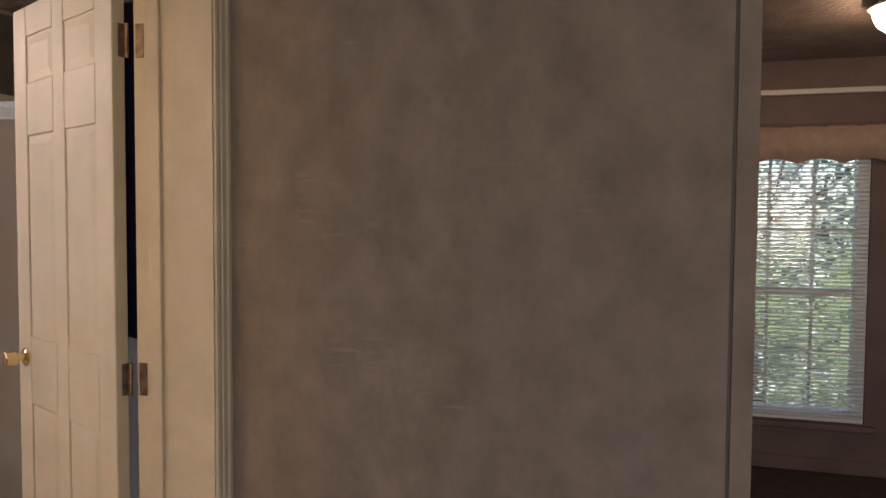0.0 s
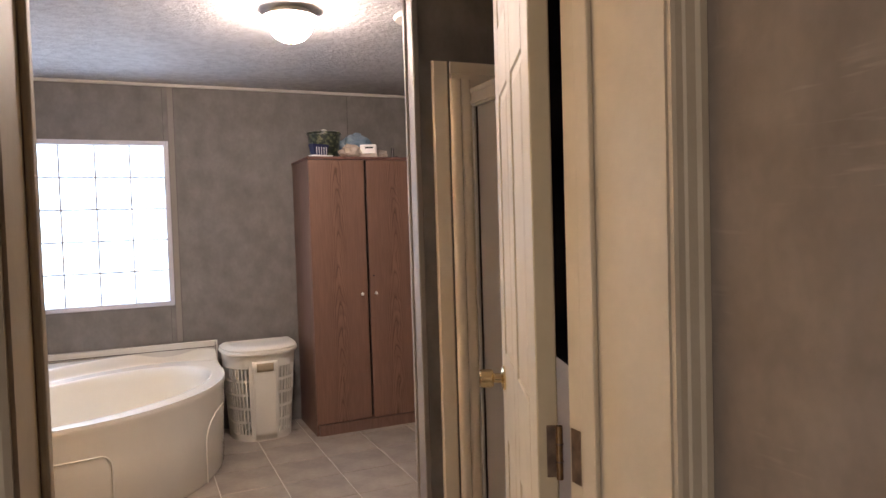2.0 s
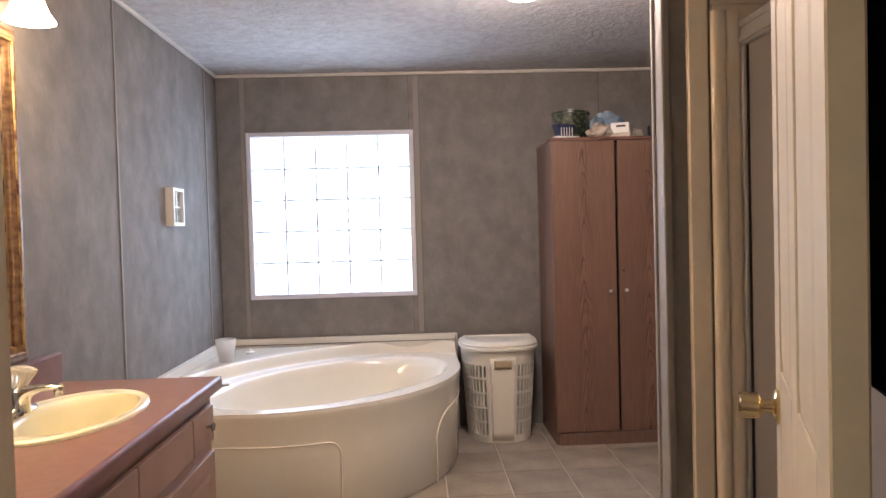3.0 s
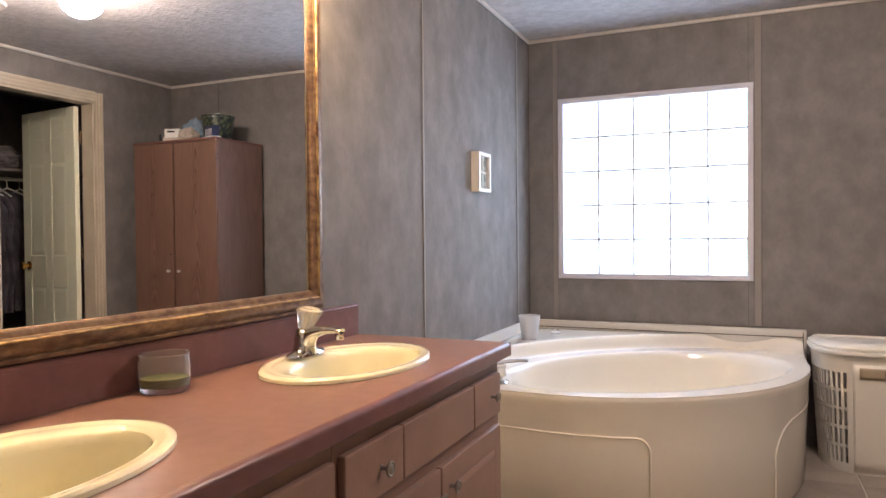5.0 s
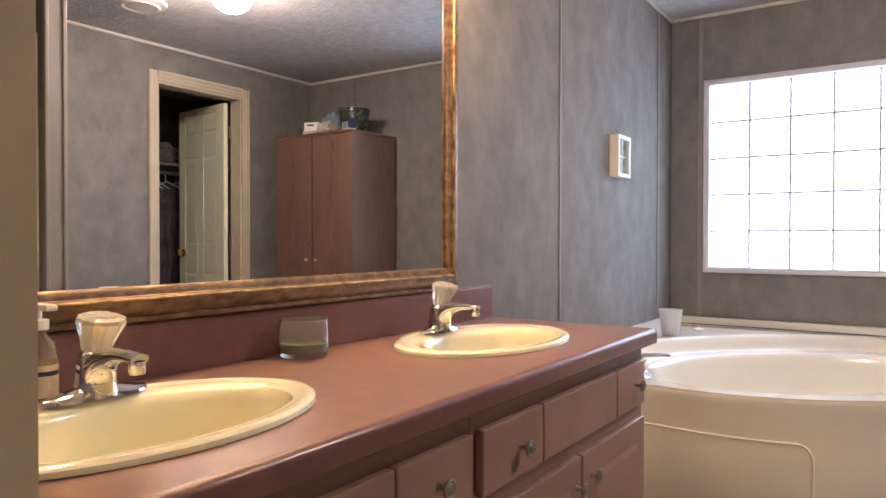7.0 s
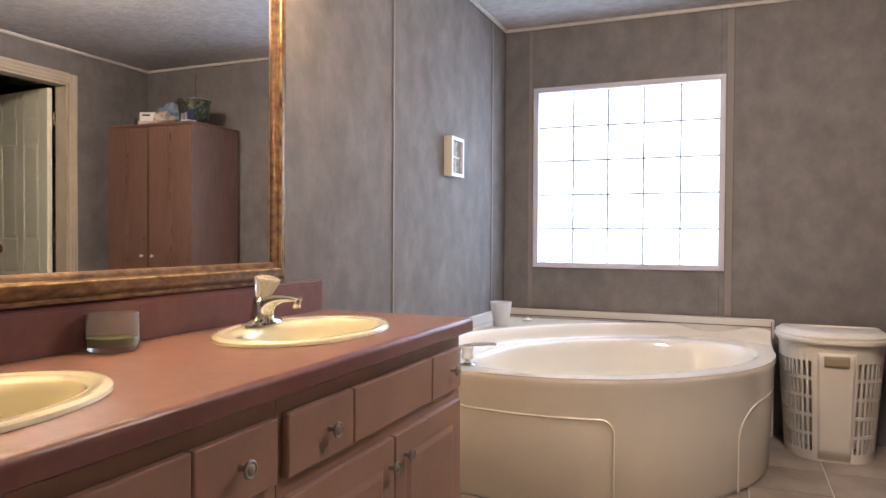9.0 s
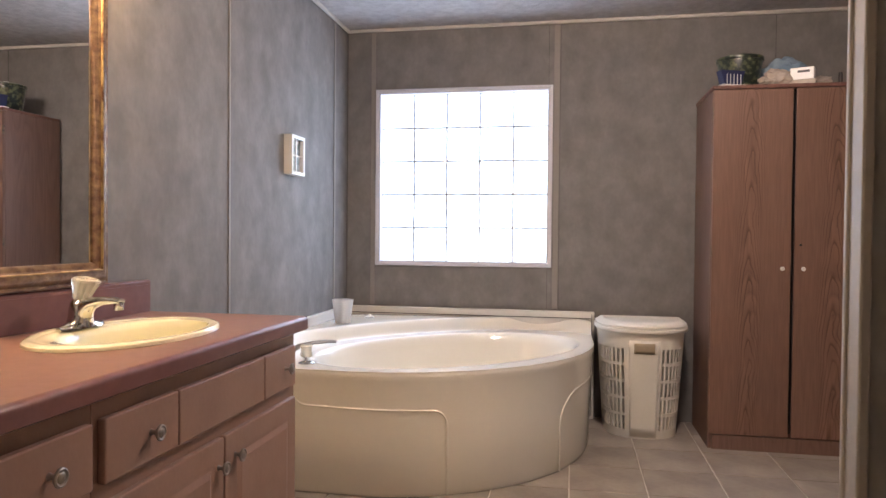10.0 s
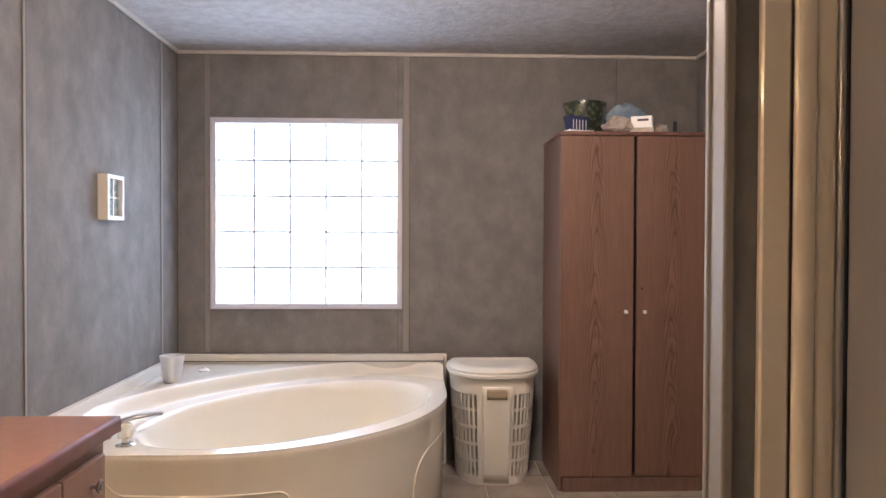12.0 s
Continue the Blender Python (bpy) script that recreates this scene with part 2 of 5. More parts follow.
arch_v = op("ADD", op("MULTIPLY", sep.outputs["Z"], 7.0), op("MULTIPLY", op("POWER", op("ABSOLUTE", op("MULTIPLY", off, 32.0)), 1.6), 1.5))
arch_v = op("ADD", op("ADD", arch_v, op("MULTIPLY", wob.outputs["Fac"], 1.6)), op("MULTIPLY", slow.outputs["Fac"], 7.0))
line = op("SMOOTH_MIN", op("MULTIPLY", op("FRACT", arch_v), 3.0), 1.0, 0.2)
near = op("MAXIMUM", op("SUBTRACT", 1.0, op("MULTIPLY", op("ABSOLUTE", off), 15.0)), 0.0)
dark_f = op("MULTIPLY", op("SUBTRACT", 1.0, line), op("MINIMUM", op("MULTIPLY", near, 2.6), op("MULTIPLY", wob.outputs["Fac"], 1.9)))
mixn = nt.nodes.new("ShaderNodeMix")
mixn.data_type = "RGBA"
bsdf = nt.nodes["Principled BSDF"]
nt.links.new(bsdf.inputs["Base Color"].links[0].from_socket, mixn.inputs["A"])
mixn.inputs["B"].default_value = (0.085, 0.042, 0.026, 1)
nt.links.new(dark_f, mixn.inputs["Factor"])
nt.links.new(mixn.outputs["Result"], bsdf.inputs["Base Color"])
OAK_EDGE = wood_material("oak_laminate_edge", (0.13, 0.058, 0.045), (0.19, 0.09, 0.07))
TILE = material("stone_tile", (0.235, 0.200, 0.170), 0.36, second=(0.365, 0.320, 0.275), scale=5, contrast=(0.35, 0.68), grain=0.14, grain_scale=45, bump=0.08,
                bump_scale=30, random_value=0.08, rough_var=0.08)
GROUT = material("pale_grout", (0.72, 0.68, 0.62), 0.8, grain=0.12, grain_scale=70)
HAMPER = material("white_plastic", (0.76, 0.73, 0.66), 0.4, grain=0.03)
LABEL_TAN = material("bronze_label", (0.40, 0.33, 0.23), 0.6, grain=0.1)
MIRROR = material("mirror_silver", (0.90, 0.91, 0.90), 0.0, 1.0)
GOLD_FRAME = material("antique_gold", (0.11, 0.056, 0.036), 0.38, 0.5, second=(0.27, 0.175, 0.09), scale=30, stretch=(1.6, 1.0, 1.6), contrast=(0.32, 0.74), grain=0.4, grain_scale=46, bump=0.2, bump_scale=60)
GOLD_LINE = material("gold_bead", (0.60, 0.43, 0.20), 0.36, 0.8, second=(0.17, 0.085, 0.045), scale=26, contrast=(0.42, 0.66), grain=0.2)
GLASS_BLOCK = material("glass_block", (0.93, 0.96, 0.96), 0.05, transmission=1.0, ior=1.4, bump=0.8, bump_scale=55)
BLOCK_JOINT = material("block_joint", (0.66, 0.67, 0.71), 0.6, grain=0.05)
JAR_GLASS = material("jar_glass", (0.93, 0.93, 0.90), 0.05, transmission=0.92, ior=1.33)
CLEAR_GLASS = material("clear_glass", (0.95, 0.97, 0.96), 0.02, transmission=1.0, ior=1.45)
ACRYLIC = material("clear_acrylic", (0.96, 0.91, 0.80), 0.10, transmission=0.66, ior=1.45)
SHOWER_GLASS = material("obscure_glass", (0.34, 0.33, 0.34), 0.34, transmission=0.15, ior=1.4, bump=0.04, bump_scale=120)
FROST_CUP = material("frosted_plastic", (0.80, 0.81, 0.83), 0.4, transmission=0.35, ior=1.4)
CANDLE_WAX = material("green_wax", (0.10, 0.13, 0.045), 0.35, second=(0.16, 0.19, 0.08), scale=30)
NAVY_CLOTH = material("navy_towel", (0.016, 0.015, 0.040), 0.95, grain=0.3, grain_scale=200, bump=0.6, bump_scale=260, spec=0.1)
DARK_CLOTH = material("dark_clothes", (0.07, 0.065, 0.085), 0.9, second=(0.17, 0.155, 0.185), scale=8, grain=0.2, random_value=0.25)
GREY_CLOTH = material("grey_folded_clothes", (0.16, 0.15, 0.16), 0.9, second=(0.22, 0.2, 0.2), scale=10, grain=0.2)
WHITE_PLASTIC = material("plain_white_plastic", (0.75, 0.74, 0.72), 0.35, grain=0.03)
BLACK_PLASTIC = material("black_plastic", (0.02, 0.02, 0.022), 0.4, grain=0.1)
NAVY_PLASTIC = material("navy_plastic", (0.02, 0.025, 0.08), 0.35, grain=0.1)
POT_GLAZE = material("leafy_green_pot", (0.018, 0.026, 0.020), 0.3, second=(0.11, 0.12, 0.065), scale=42, contrast=(0.48, 0.60), grain=0.2)
BLUE_BAG = material("pale_blue_film", (0.17, 0.25, 0.34), 0.25, second=(0.34, 0.43, 0.52), scale=12, grain=0.1, bump=0.5, bump_scale=40)
CREAM_BAG = material("cream_bag", (0.38, 0.31, 0.26), 0.6, second=(0.55, 0.48, 0.41), scale=14, bump=0.5, bump_scale=40)
PORCELAIN = material("white_porcelain", (0.78, 0.77, 0.75), 0.1, coat=0.5, grain=0.02)
PAPER = material("tissue_paper", (0.80, 0.79, 0.78), 0.9, grain=0.05)
HALL_FLOOR = material("dark_carpet", (0.055, 0.042, 0.040), 0.95, second=(0.085, 0.066, 0.06), scale=25, grain=0.3, grain_scale=200, bump=0.5, bump_scale=220)
BED_WALL = material("mauve_bedroom_wall", (0.115, 0.075, 0.068), 0.6, second=(0.15, 0.10, 0.09), scale=5, grain=0.12)
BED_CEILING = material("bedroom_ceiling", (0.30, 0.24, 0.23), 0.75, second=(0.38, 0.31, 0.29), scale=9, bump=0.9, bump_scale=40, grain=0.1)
VALANCE = material("valance_cloth", (0.36, 0.26, 0.22), 0.85, second=(0.42, 0.31, 0.26), scale=20, grain=0.1, bump=0.3, bump_scale=150)
WINDOW_TRIM = material("window_trim_paint", (0.62, 0.61, 0.66), 0.45, grain=0.05)
VINYL_WINDOW = material("vinyl_window", (0.74, 0.76, 0.78), 0.35, grain=0.03)
BLIND_SLAT = material("blind_slat_vinyl", (0.88, 0.90, 0.93), 0.5, transmission=0.6, ior=1.05, grain=0.03)
LEAVES = material("leaves", (0.24, 0.28, 0.25), 0.5, second=(0.48, 0.52, 0.50), scale=5, grain=0.35, grain_scale=9)
GRASS = material("ground_grass", (0.07, 0.10, 0.035), 0.9, second=(0.11, 0.13, 0.05), scale=2, grain=0.25)
SIDING = material("house_skin", (0.55, 0.55, 0.52), 0.6, grain=0.1)
BULB_GLOW = glow_material("lit_dome_glass", SOFT_WARM, 92)
SHADE_GLOW = glow_material("lit_vanity_shade", WARM, 23)
BED_GLOW = glow_material("lit_bedroom_dome", WARM, 15)
LIQUID_SOAP = material("clear_soap", (0.80, 0.74, 0.60), 0.08, transmission=0.85, ior=1.36)
LABEL_WHITE = material("bottle_label", (0.62, 0.50, 0.40), 0.5, second=(0.75, 0.68, 0.6), scale=30)
PICTURE_ART = material("landscape_print", (0.26, 0.32, 0.31), 0.2, second=(0.52, 0.57, 0.58), scale=22, stretch=(1, 1, 2.2), contrast=(0.4, 0.6))
CREAM_FRAME = material("cream_frame_side", (0.62, 0.52, 0.40), 0.5, grain=0.05)


# ---------------------------------------------------------------- builders
def box(bm, x0, x1, y0, y1, z0, z1, bevel=0.0, seg=2):
    r = bmesh.ops.create_cube(bm, size=1)
    vs = r["verts"]
    for v in vs:
        v.co = Vector(((x0 + x1) / 2 + v.co.x * (x1 - x0), (y0 + y1) / 2 + v.co.y * (y1 - y0), (z0 + z1) / 2 + v.co.z * (z1 - z0)))
    if bevel:
        es = list({e for v in vs for e in v.link_edges})
        bmesh.ops.bevel(bm, geom=es, offset=bevel, segments=seg, profile=0.5, affect="EDGES")
    return bm


def boxes(*rows, bevel=0.0):
    bm = bmesh.new()
    for r in rows:
        box(bm, *r, bevel=bevel)
    return bm


def rings(bm, loops, close=True, cap0=False, cap1=False, wrap=False):
    """Bridges loops of points, each loop one ring."""
    made = [[bm.verts.new(p) for p in loop] for loop in loops]
    pairs = list(zip(made, made[1:])) + ([(made[-1], made[0])] if wrap else [])
    for a, b in pairs:
        n = len(a)
        for i in range(n if close else n - 1):
            j = (i + 1) % n
            bm.faces.new((a[i], a[j], b[j], b[i]))
    if cap0:
        bm.faces.new(list(reversed(made[0])))
    if cap1:
        bm.faces.new(made[-1])
    return made


def lathe(profile, seg=32, sx=1.0, sy=1.0, cap0=False, cap1=False, bm=None, shift=(0, 0, 0)):
    bm = bm or bmesh.new()
    sh = Vector(shift)
    loops = [[sh + Vector((r * sx * math.cos(2 * math.pi * i / seg), r * sy * math.sin(2 * math.pi * i / seg), z)) for i in range(seg)] for r, z in profile]
    rings(bm, loops, True, cap0, cap1)
    return bm


def tube(bm, path, radii, seg=12, caps=True):
    pts = [Vector(p) for p in path]
    if not isinstance(radii, (list, tuple)):
        radii = [radii] * len(pts)
    loops, side = [], None
    for i, p in enumerate(pts):
        d = (pts[min(i + 1, len(pts) - 1)] - pts[max(i - 1, 0)]).normalized()
        if side is None:
            side = d.cross(Vector((0, 0, 1)) if abs(d.z) < 0.95 else Vector((0, 1, 0)))
        side = (side - d * side.dot(d)).normalized()
        up = side.cross(d)
        loops.append([p + radii[i] * (math.cos(2 * math.pi * k / seg) * side + math.sin(2 * math.pi * k / seg) * up) for k in range(seg)])
    rings(bm, loops, True, caps, caps)
    return bm


def prism(bm, outline, axis, a, b):
    """An outline in two coordinates, run from a to b along the axis."""
    def at(p, q):
        return {"x": (q, p[0], p[1]), "y": (p[0], q, p[1]), "z": (p[0], p[1], q)}[axis]
    rings(bm, [[at(p, a) for p in outline], [at(p, b) for p in outline]], True, True, True)
    return bm


def part(name, bm, mat, parent=None, label="", smooth=False, at=None):
    bmesh.ops.recalc_face_normals(bm, faces=bm.faces)
    me = bpy.data.meshes.new(name)
    bm.to_mesh(me)
    bm.free()
    me.materials.append(mat)
    if smooth:
        me.shade_smooth()
        me.set_sharp_from_angle(angle=radians(38))
    ob = new(name, me)
    if at is not None:
        ob.matrix_basis = at
    if parent:
        ob.parent = parent
    if label:
        ob["label"] = label
    return ob


def thing(name, m, label, category, group=""):
    ob = new(name)
    ob.empty_display_size = 0.1
    ob.matrix_basis = m
    return tagged(ob, label, category, group)


def structure(name, bm, mat, label, category, smooth=False):
    return tagged(part(name, bm, mat, smooth=smooth), label, category, kind="structure")

# ---------------------------------------------------------------- the setting
W, D, H = 2.862, -3.832, 2.252          # bathroom: x to W, y to D, ceiling H
HALL = -4.03                          # hall side of the entry wall
JL, JR, HEAD = 0.895, 1.645, 2.04     # entry opening
SIDE, END = 1.704, -5.345             # hall side wall and its end
EAST = 4.25                           # bedroom window wall
SOUTH, WEST = -8.4, -2.2

ground = structure("ground", boxes((-400, 400, -400, 400, -0.75, -0.70)), GRASS, "mown green grass around the house", "ground")
floor = structure("floor", boxes((-0.1, W + 0.1, D, 0.05, -0.12, -0.006)), GROUT, "grey-brown stone-look floor tiles with pale grout", "floor")
structure("floor_hall", boxes((WEST, EAST, SOUTH, D, -0.12, -0.004)), HALL_FLOOR, "dark brown carpet of hall and bedroom", "floor")
structure("floor_closet", boxes((W + 0.1, 4.25, D, 0.05, -0.12, -0.004)), HALL_FLOOR, "dark carpet on the closet floor", "floor")
structure("ceiling", boxes((-0.1, W + 0.1, HALL + 0.1, 0.12, H, H + 0.1)), CEILING, "white sprayed texture ceiling of the bathroom", "ceiling")
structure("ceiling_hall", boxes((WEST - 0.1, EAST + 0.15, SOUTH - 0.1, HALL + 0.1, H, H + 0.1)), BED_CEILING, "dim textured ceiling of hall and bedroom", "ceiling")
structure("ceiling_closet", boxes((W + 0.1, 4.35, HALL + 0.1, 0.12, H, H + 0.1)), CEILING, "plain pale closet ceiling", "ceiling")

WX0, WX1, WZ0, WZ1 = 0.197, 1.207, 0.862, 1.873     # glass-block opening
wall_north = structure("wall_north", boxes((-0.1, WX0, 0, 0.12, 0, H), (WX1, 4.35, 0, 0.12, 0, H), (WX0, WX1, 0, 0.12, 0, WZ0), (WX0, WX1, 0, 0.12, WZ1, H)),
                       WALL, "mottled grey-brown vinyl panel wall with window", "wall")
structure("wall_west", boxes((-0.1, 0, HALL, 0, 0, H)), WALL, "mottled grey-brown vinyl panel wall behind the vanity", "wall")
CY0, CY1, CH = -1.345, -0.683, 2.02                  # closet opening
structure("wall_east", boxes((W, W + 0.1, CY1, 0, 0, H), (W, W + 0.1, D, CY0, 0, H), (W, W + 0.1, CY0, CY1, CH, H)), WALL,
          "mottled grey wall with closet doorway", "wall")
structure("wall_entry", boxes((WEST, JL - 0.04, HALL, D, 0, H), (JR + 0.02, EAST, HALL, D, 0, H), (JL - 0.04, JR + 0.02, HALL, D, HEAD + 0.02, H)), WALL,
          "thick mottled grey wall with entry doorway", "wall")
SX, SY = 1.927, -2.400                               # shower partition
structure("wall_shower", boxes((SX, W, SY - 0.080, SY, 0, H)), WALL, "mottled grey partition wall beside the shower", "wall")
structure("wall_hall", boxes((SIDE, SIDE + 0.1, END, HALL, 0, H), (SIDE + 0.1, EAST, END, END + 0.1, 0, H)), HALL_WALL,
          "worn mottled brown-grey hall wall with scuffs", "wall")
BWY0, BWY1, BWZ0, BWZ1 = -6.300, -5.44, 0.275, 1.84   # bedroom window opening
structure("wall_bedroom", boxes((EAST, EAST + 0.12, SOUTH, BWY0, 0, H), (EAST, EAST + 0.12, BWY1, HALL, 0, H), (EAST, EAST + 0.12, BWY0, BWY1, 0, BWZ0),
                                (EAST, EAST + 0.12, BWY0, BWY1, BWZ1, H)), BED_WALL, "dark mauve bedroom wall with window", "wall")
structure("wall_south", boxes((WEST, EAST, SOUTH - 0.1, SOUTH, 0, H)), BED_WALL, "plain dark bedroom wall", "wall")
# unseen wall; its opening is added to let the hall fill in
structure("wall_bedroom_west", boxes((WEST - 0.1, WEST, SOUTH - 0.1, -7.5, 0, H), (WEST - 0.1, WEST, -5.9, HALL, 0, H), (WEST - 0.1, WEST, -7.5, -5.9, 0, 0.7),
                                     (WEST - 0.1, WEST, -7.5, -5.9, 1.95, H)), BED_WALL, "plain dark unseen bedroom side wall with an assumed opening for the hall fill", "wall")
structure("wall_closet", boxes((4.25, 4.35, D, 0, 0, H), (W + 0.1, 4.25, -2.4, -2.3, 0, H)), WALL, "grey closet wall", "wall")
structure("wall_skirt", boxes((-0.25, -0.2, HALL, 0.2, -0.7, 0.0), (-0.25, 4.5, 0.15, 0.2, -0.7, 0.0), (4.45, 4.5, SOUTH, 0.15, -0.7, 0.0)), SIDING, "pale skirting under the house", "wall")


def crown(name, rows):
    """Small cove trims, each a slim bevelled strip under the ceiling."""
    bm = bmesh.new()
    for r in rows:
        box(bm, *r, bevel=0.006)
    structure(name, bm, CROWN_PAINT, "slim cream crown moulding under the ceiling", "trim")


c = 0.020
crown("trim_crown", ((0, W, -c, -0.001, H - c, H - 0.001), (0.001, c, D, -c, H - c, H - 0.001), (W - c, W - 0.001, SY, -c, H - c, H - 0.001),
                     (SX, W - c, SY + 0.001, SY + c, H - c, H - 0.001), (SX, W, SY - 0.080 - c, SY - 0.081, H - c, H - 0.001), (SX - c, SX - 0.001, SY - 0.095, SY + 0.01, H - c, H - 0.001)))
crown("trim_crown_bedroom", ((EAST - 0.03, EAST - 0.002, SOUTH, END, H - 0.190, H - 0.160),))


def batten(name, rows):
    bm = bmesh.new()
    for r in rows:
        box(bm, *r, bevel=0.0015, seg=1)
    structure(name, bm, TRIM_GREY, "grey vinyl batten strip over a panel joint", "trim")


def joint(name, rows):
    bm = bmesh.new()
    for r in rows:
        box(bm, *r)
    structure(name, bm, SEAM_DARK, "thin dark joint between wall panels", "trim")


batten("trim_batten_north", ((0.150, 0.176, -0.005, -0.001, 0.61, H - c), (1.228, 1.262, -0.006, -0.001, 0.61, H - c)))
joint("trim_joint_north", ((1.198, 1.2, -0.002, -0.0005, 1.89, H - c), (1.198, 1.2, -0.002, -0.0005, 0.61, 0.846), (1.263, 1.265, -0.003, -0.0005, 0.61, H - c),
                           (2.404, 2.407, -0.002, -0.0005, 0.0, H - c), (0.001, 0.004, -0.005, -0.001, 0.61, H - c)))
batten("trim_batten_west", ((0.001, 0.005, -1.475, -1.459, 0.0, H - c), (0.001, 0.005, -0.248, -0.224, 0.603, H - c)))
joint("trim_joint_west", ((0.0005, 0.004, -1.459, -1.4555, 0.0, H - c), (0.0005, 0.003, -0.224, -0.2215, 0.603, H - c)))
# wide board and bead on the shower partition's end, and the hall wall's corner strip
structure("trim_partition_end", boxes((SX - 0.008, SX - 0.0005, SY - 0.075, SY - 0.005, 0, H - c), bevel=0.003), TRIM_GREY, "grey end board on the shower partition", "trim")
structure("trim_partition_bead", boxes((SX - 0.014, SX + 0.010, SY - 0.012, SY + 0.008, 0, H - c), bevel=0.005), TRIM_GREY, "slim pale corner bead", "trim")
structure("trim_partition_edge", boxes((SX - 0.013, SX + 0.010, SY - 0.087, SY - 0.067, 0, H - c), bevel=0.005), TRIM_GREY, "slim grey corner bead", "trim")
structure("trim_partition_cap", boxes((SX - 0.028, SX + 0.02, SY - 0.032, SY + 0.028, H - 0.050, H - 0.002), bevel=0.004), WHITE_TRIM, "small white moulding corner block", "trim")
structure("trim_hall_corner", boxes((SIDE - 0.006, SIDE - 0.0005, END - 0.004, END + 0.042, 0, H - 0.002), bevel=0.002), HALL_WALL, "brown-grey corner strip at the wall end", "trim")
joint("trim_joint_hall", ((SIDE - 0.003, SIDE - 0.0005, END + 0.044, END + 0.048, 0, H),))


# ---- entry doorway: jambs, stops, casings
def casing_profile(width):
    """Colonial casing section: across, out."""
    return [(0, 0.0005), (0, 0.008), (0.006, 0.010), (width * 0.30, 0.010), (width * 0.36, 0.013), (width * 0.62, 0.014), (width * 0.72, 0.018), (width * 0.92, 0.018), (width, 0.014), (width, 0.0005)]


door_frame = thing("door_1", pose(0, 0, 0), "open bathroom doorway with off-white jambs and moulded casing", "doorway")
door_frame["kind"] = "structure"
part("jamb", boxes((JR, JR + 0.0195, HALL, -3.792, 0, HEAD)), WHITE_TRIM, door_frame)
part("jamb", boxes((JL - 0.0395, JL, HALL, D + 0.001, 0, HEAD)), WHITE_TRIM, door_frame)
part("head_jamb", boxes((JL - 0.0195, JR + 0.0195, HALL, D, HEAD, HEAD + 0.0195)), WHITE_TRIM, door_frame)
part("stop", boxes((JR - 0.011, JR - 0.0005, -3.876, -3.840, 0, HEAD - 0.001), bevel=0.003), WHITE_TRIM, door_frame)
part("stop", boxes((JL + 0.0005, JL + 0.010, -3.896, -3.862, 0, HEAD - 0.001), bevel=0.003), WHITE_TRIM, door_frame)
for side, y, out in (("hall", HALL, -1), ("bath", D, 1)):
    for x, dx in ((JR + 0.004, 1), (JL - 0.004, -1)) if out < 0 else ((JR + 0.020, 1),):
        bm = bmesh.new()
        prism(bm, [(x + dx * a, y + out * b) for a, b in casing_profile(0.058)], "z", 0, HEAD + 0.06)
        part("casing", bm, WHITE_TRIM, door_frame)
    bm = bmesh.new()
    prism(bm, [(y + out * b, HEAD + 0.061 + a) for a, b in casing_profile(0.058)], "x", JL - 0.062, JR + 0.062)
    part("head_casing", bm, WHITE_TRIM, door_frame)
structure("trim_threshold", boxes((JL, JR, HALL, D, -0.004, 0.006), bevel=0.003), ALUMINIUM, "flat metal threshold strip in the doorway", "trim")


# ---- six-panel doors
PANELS = ((0.22, 0.765), (0.985, 1.625), (1.79, 1.935))


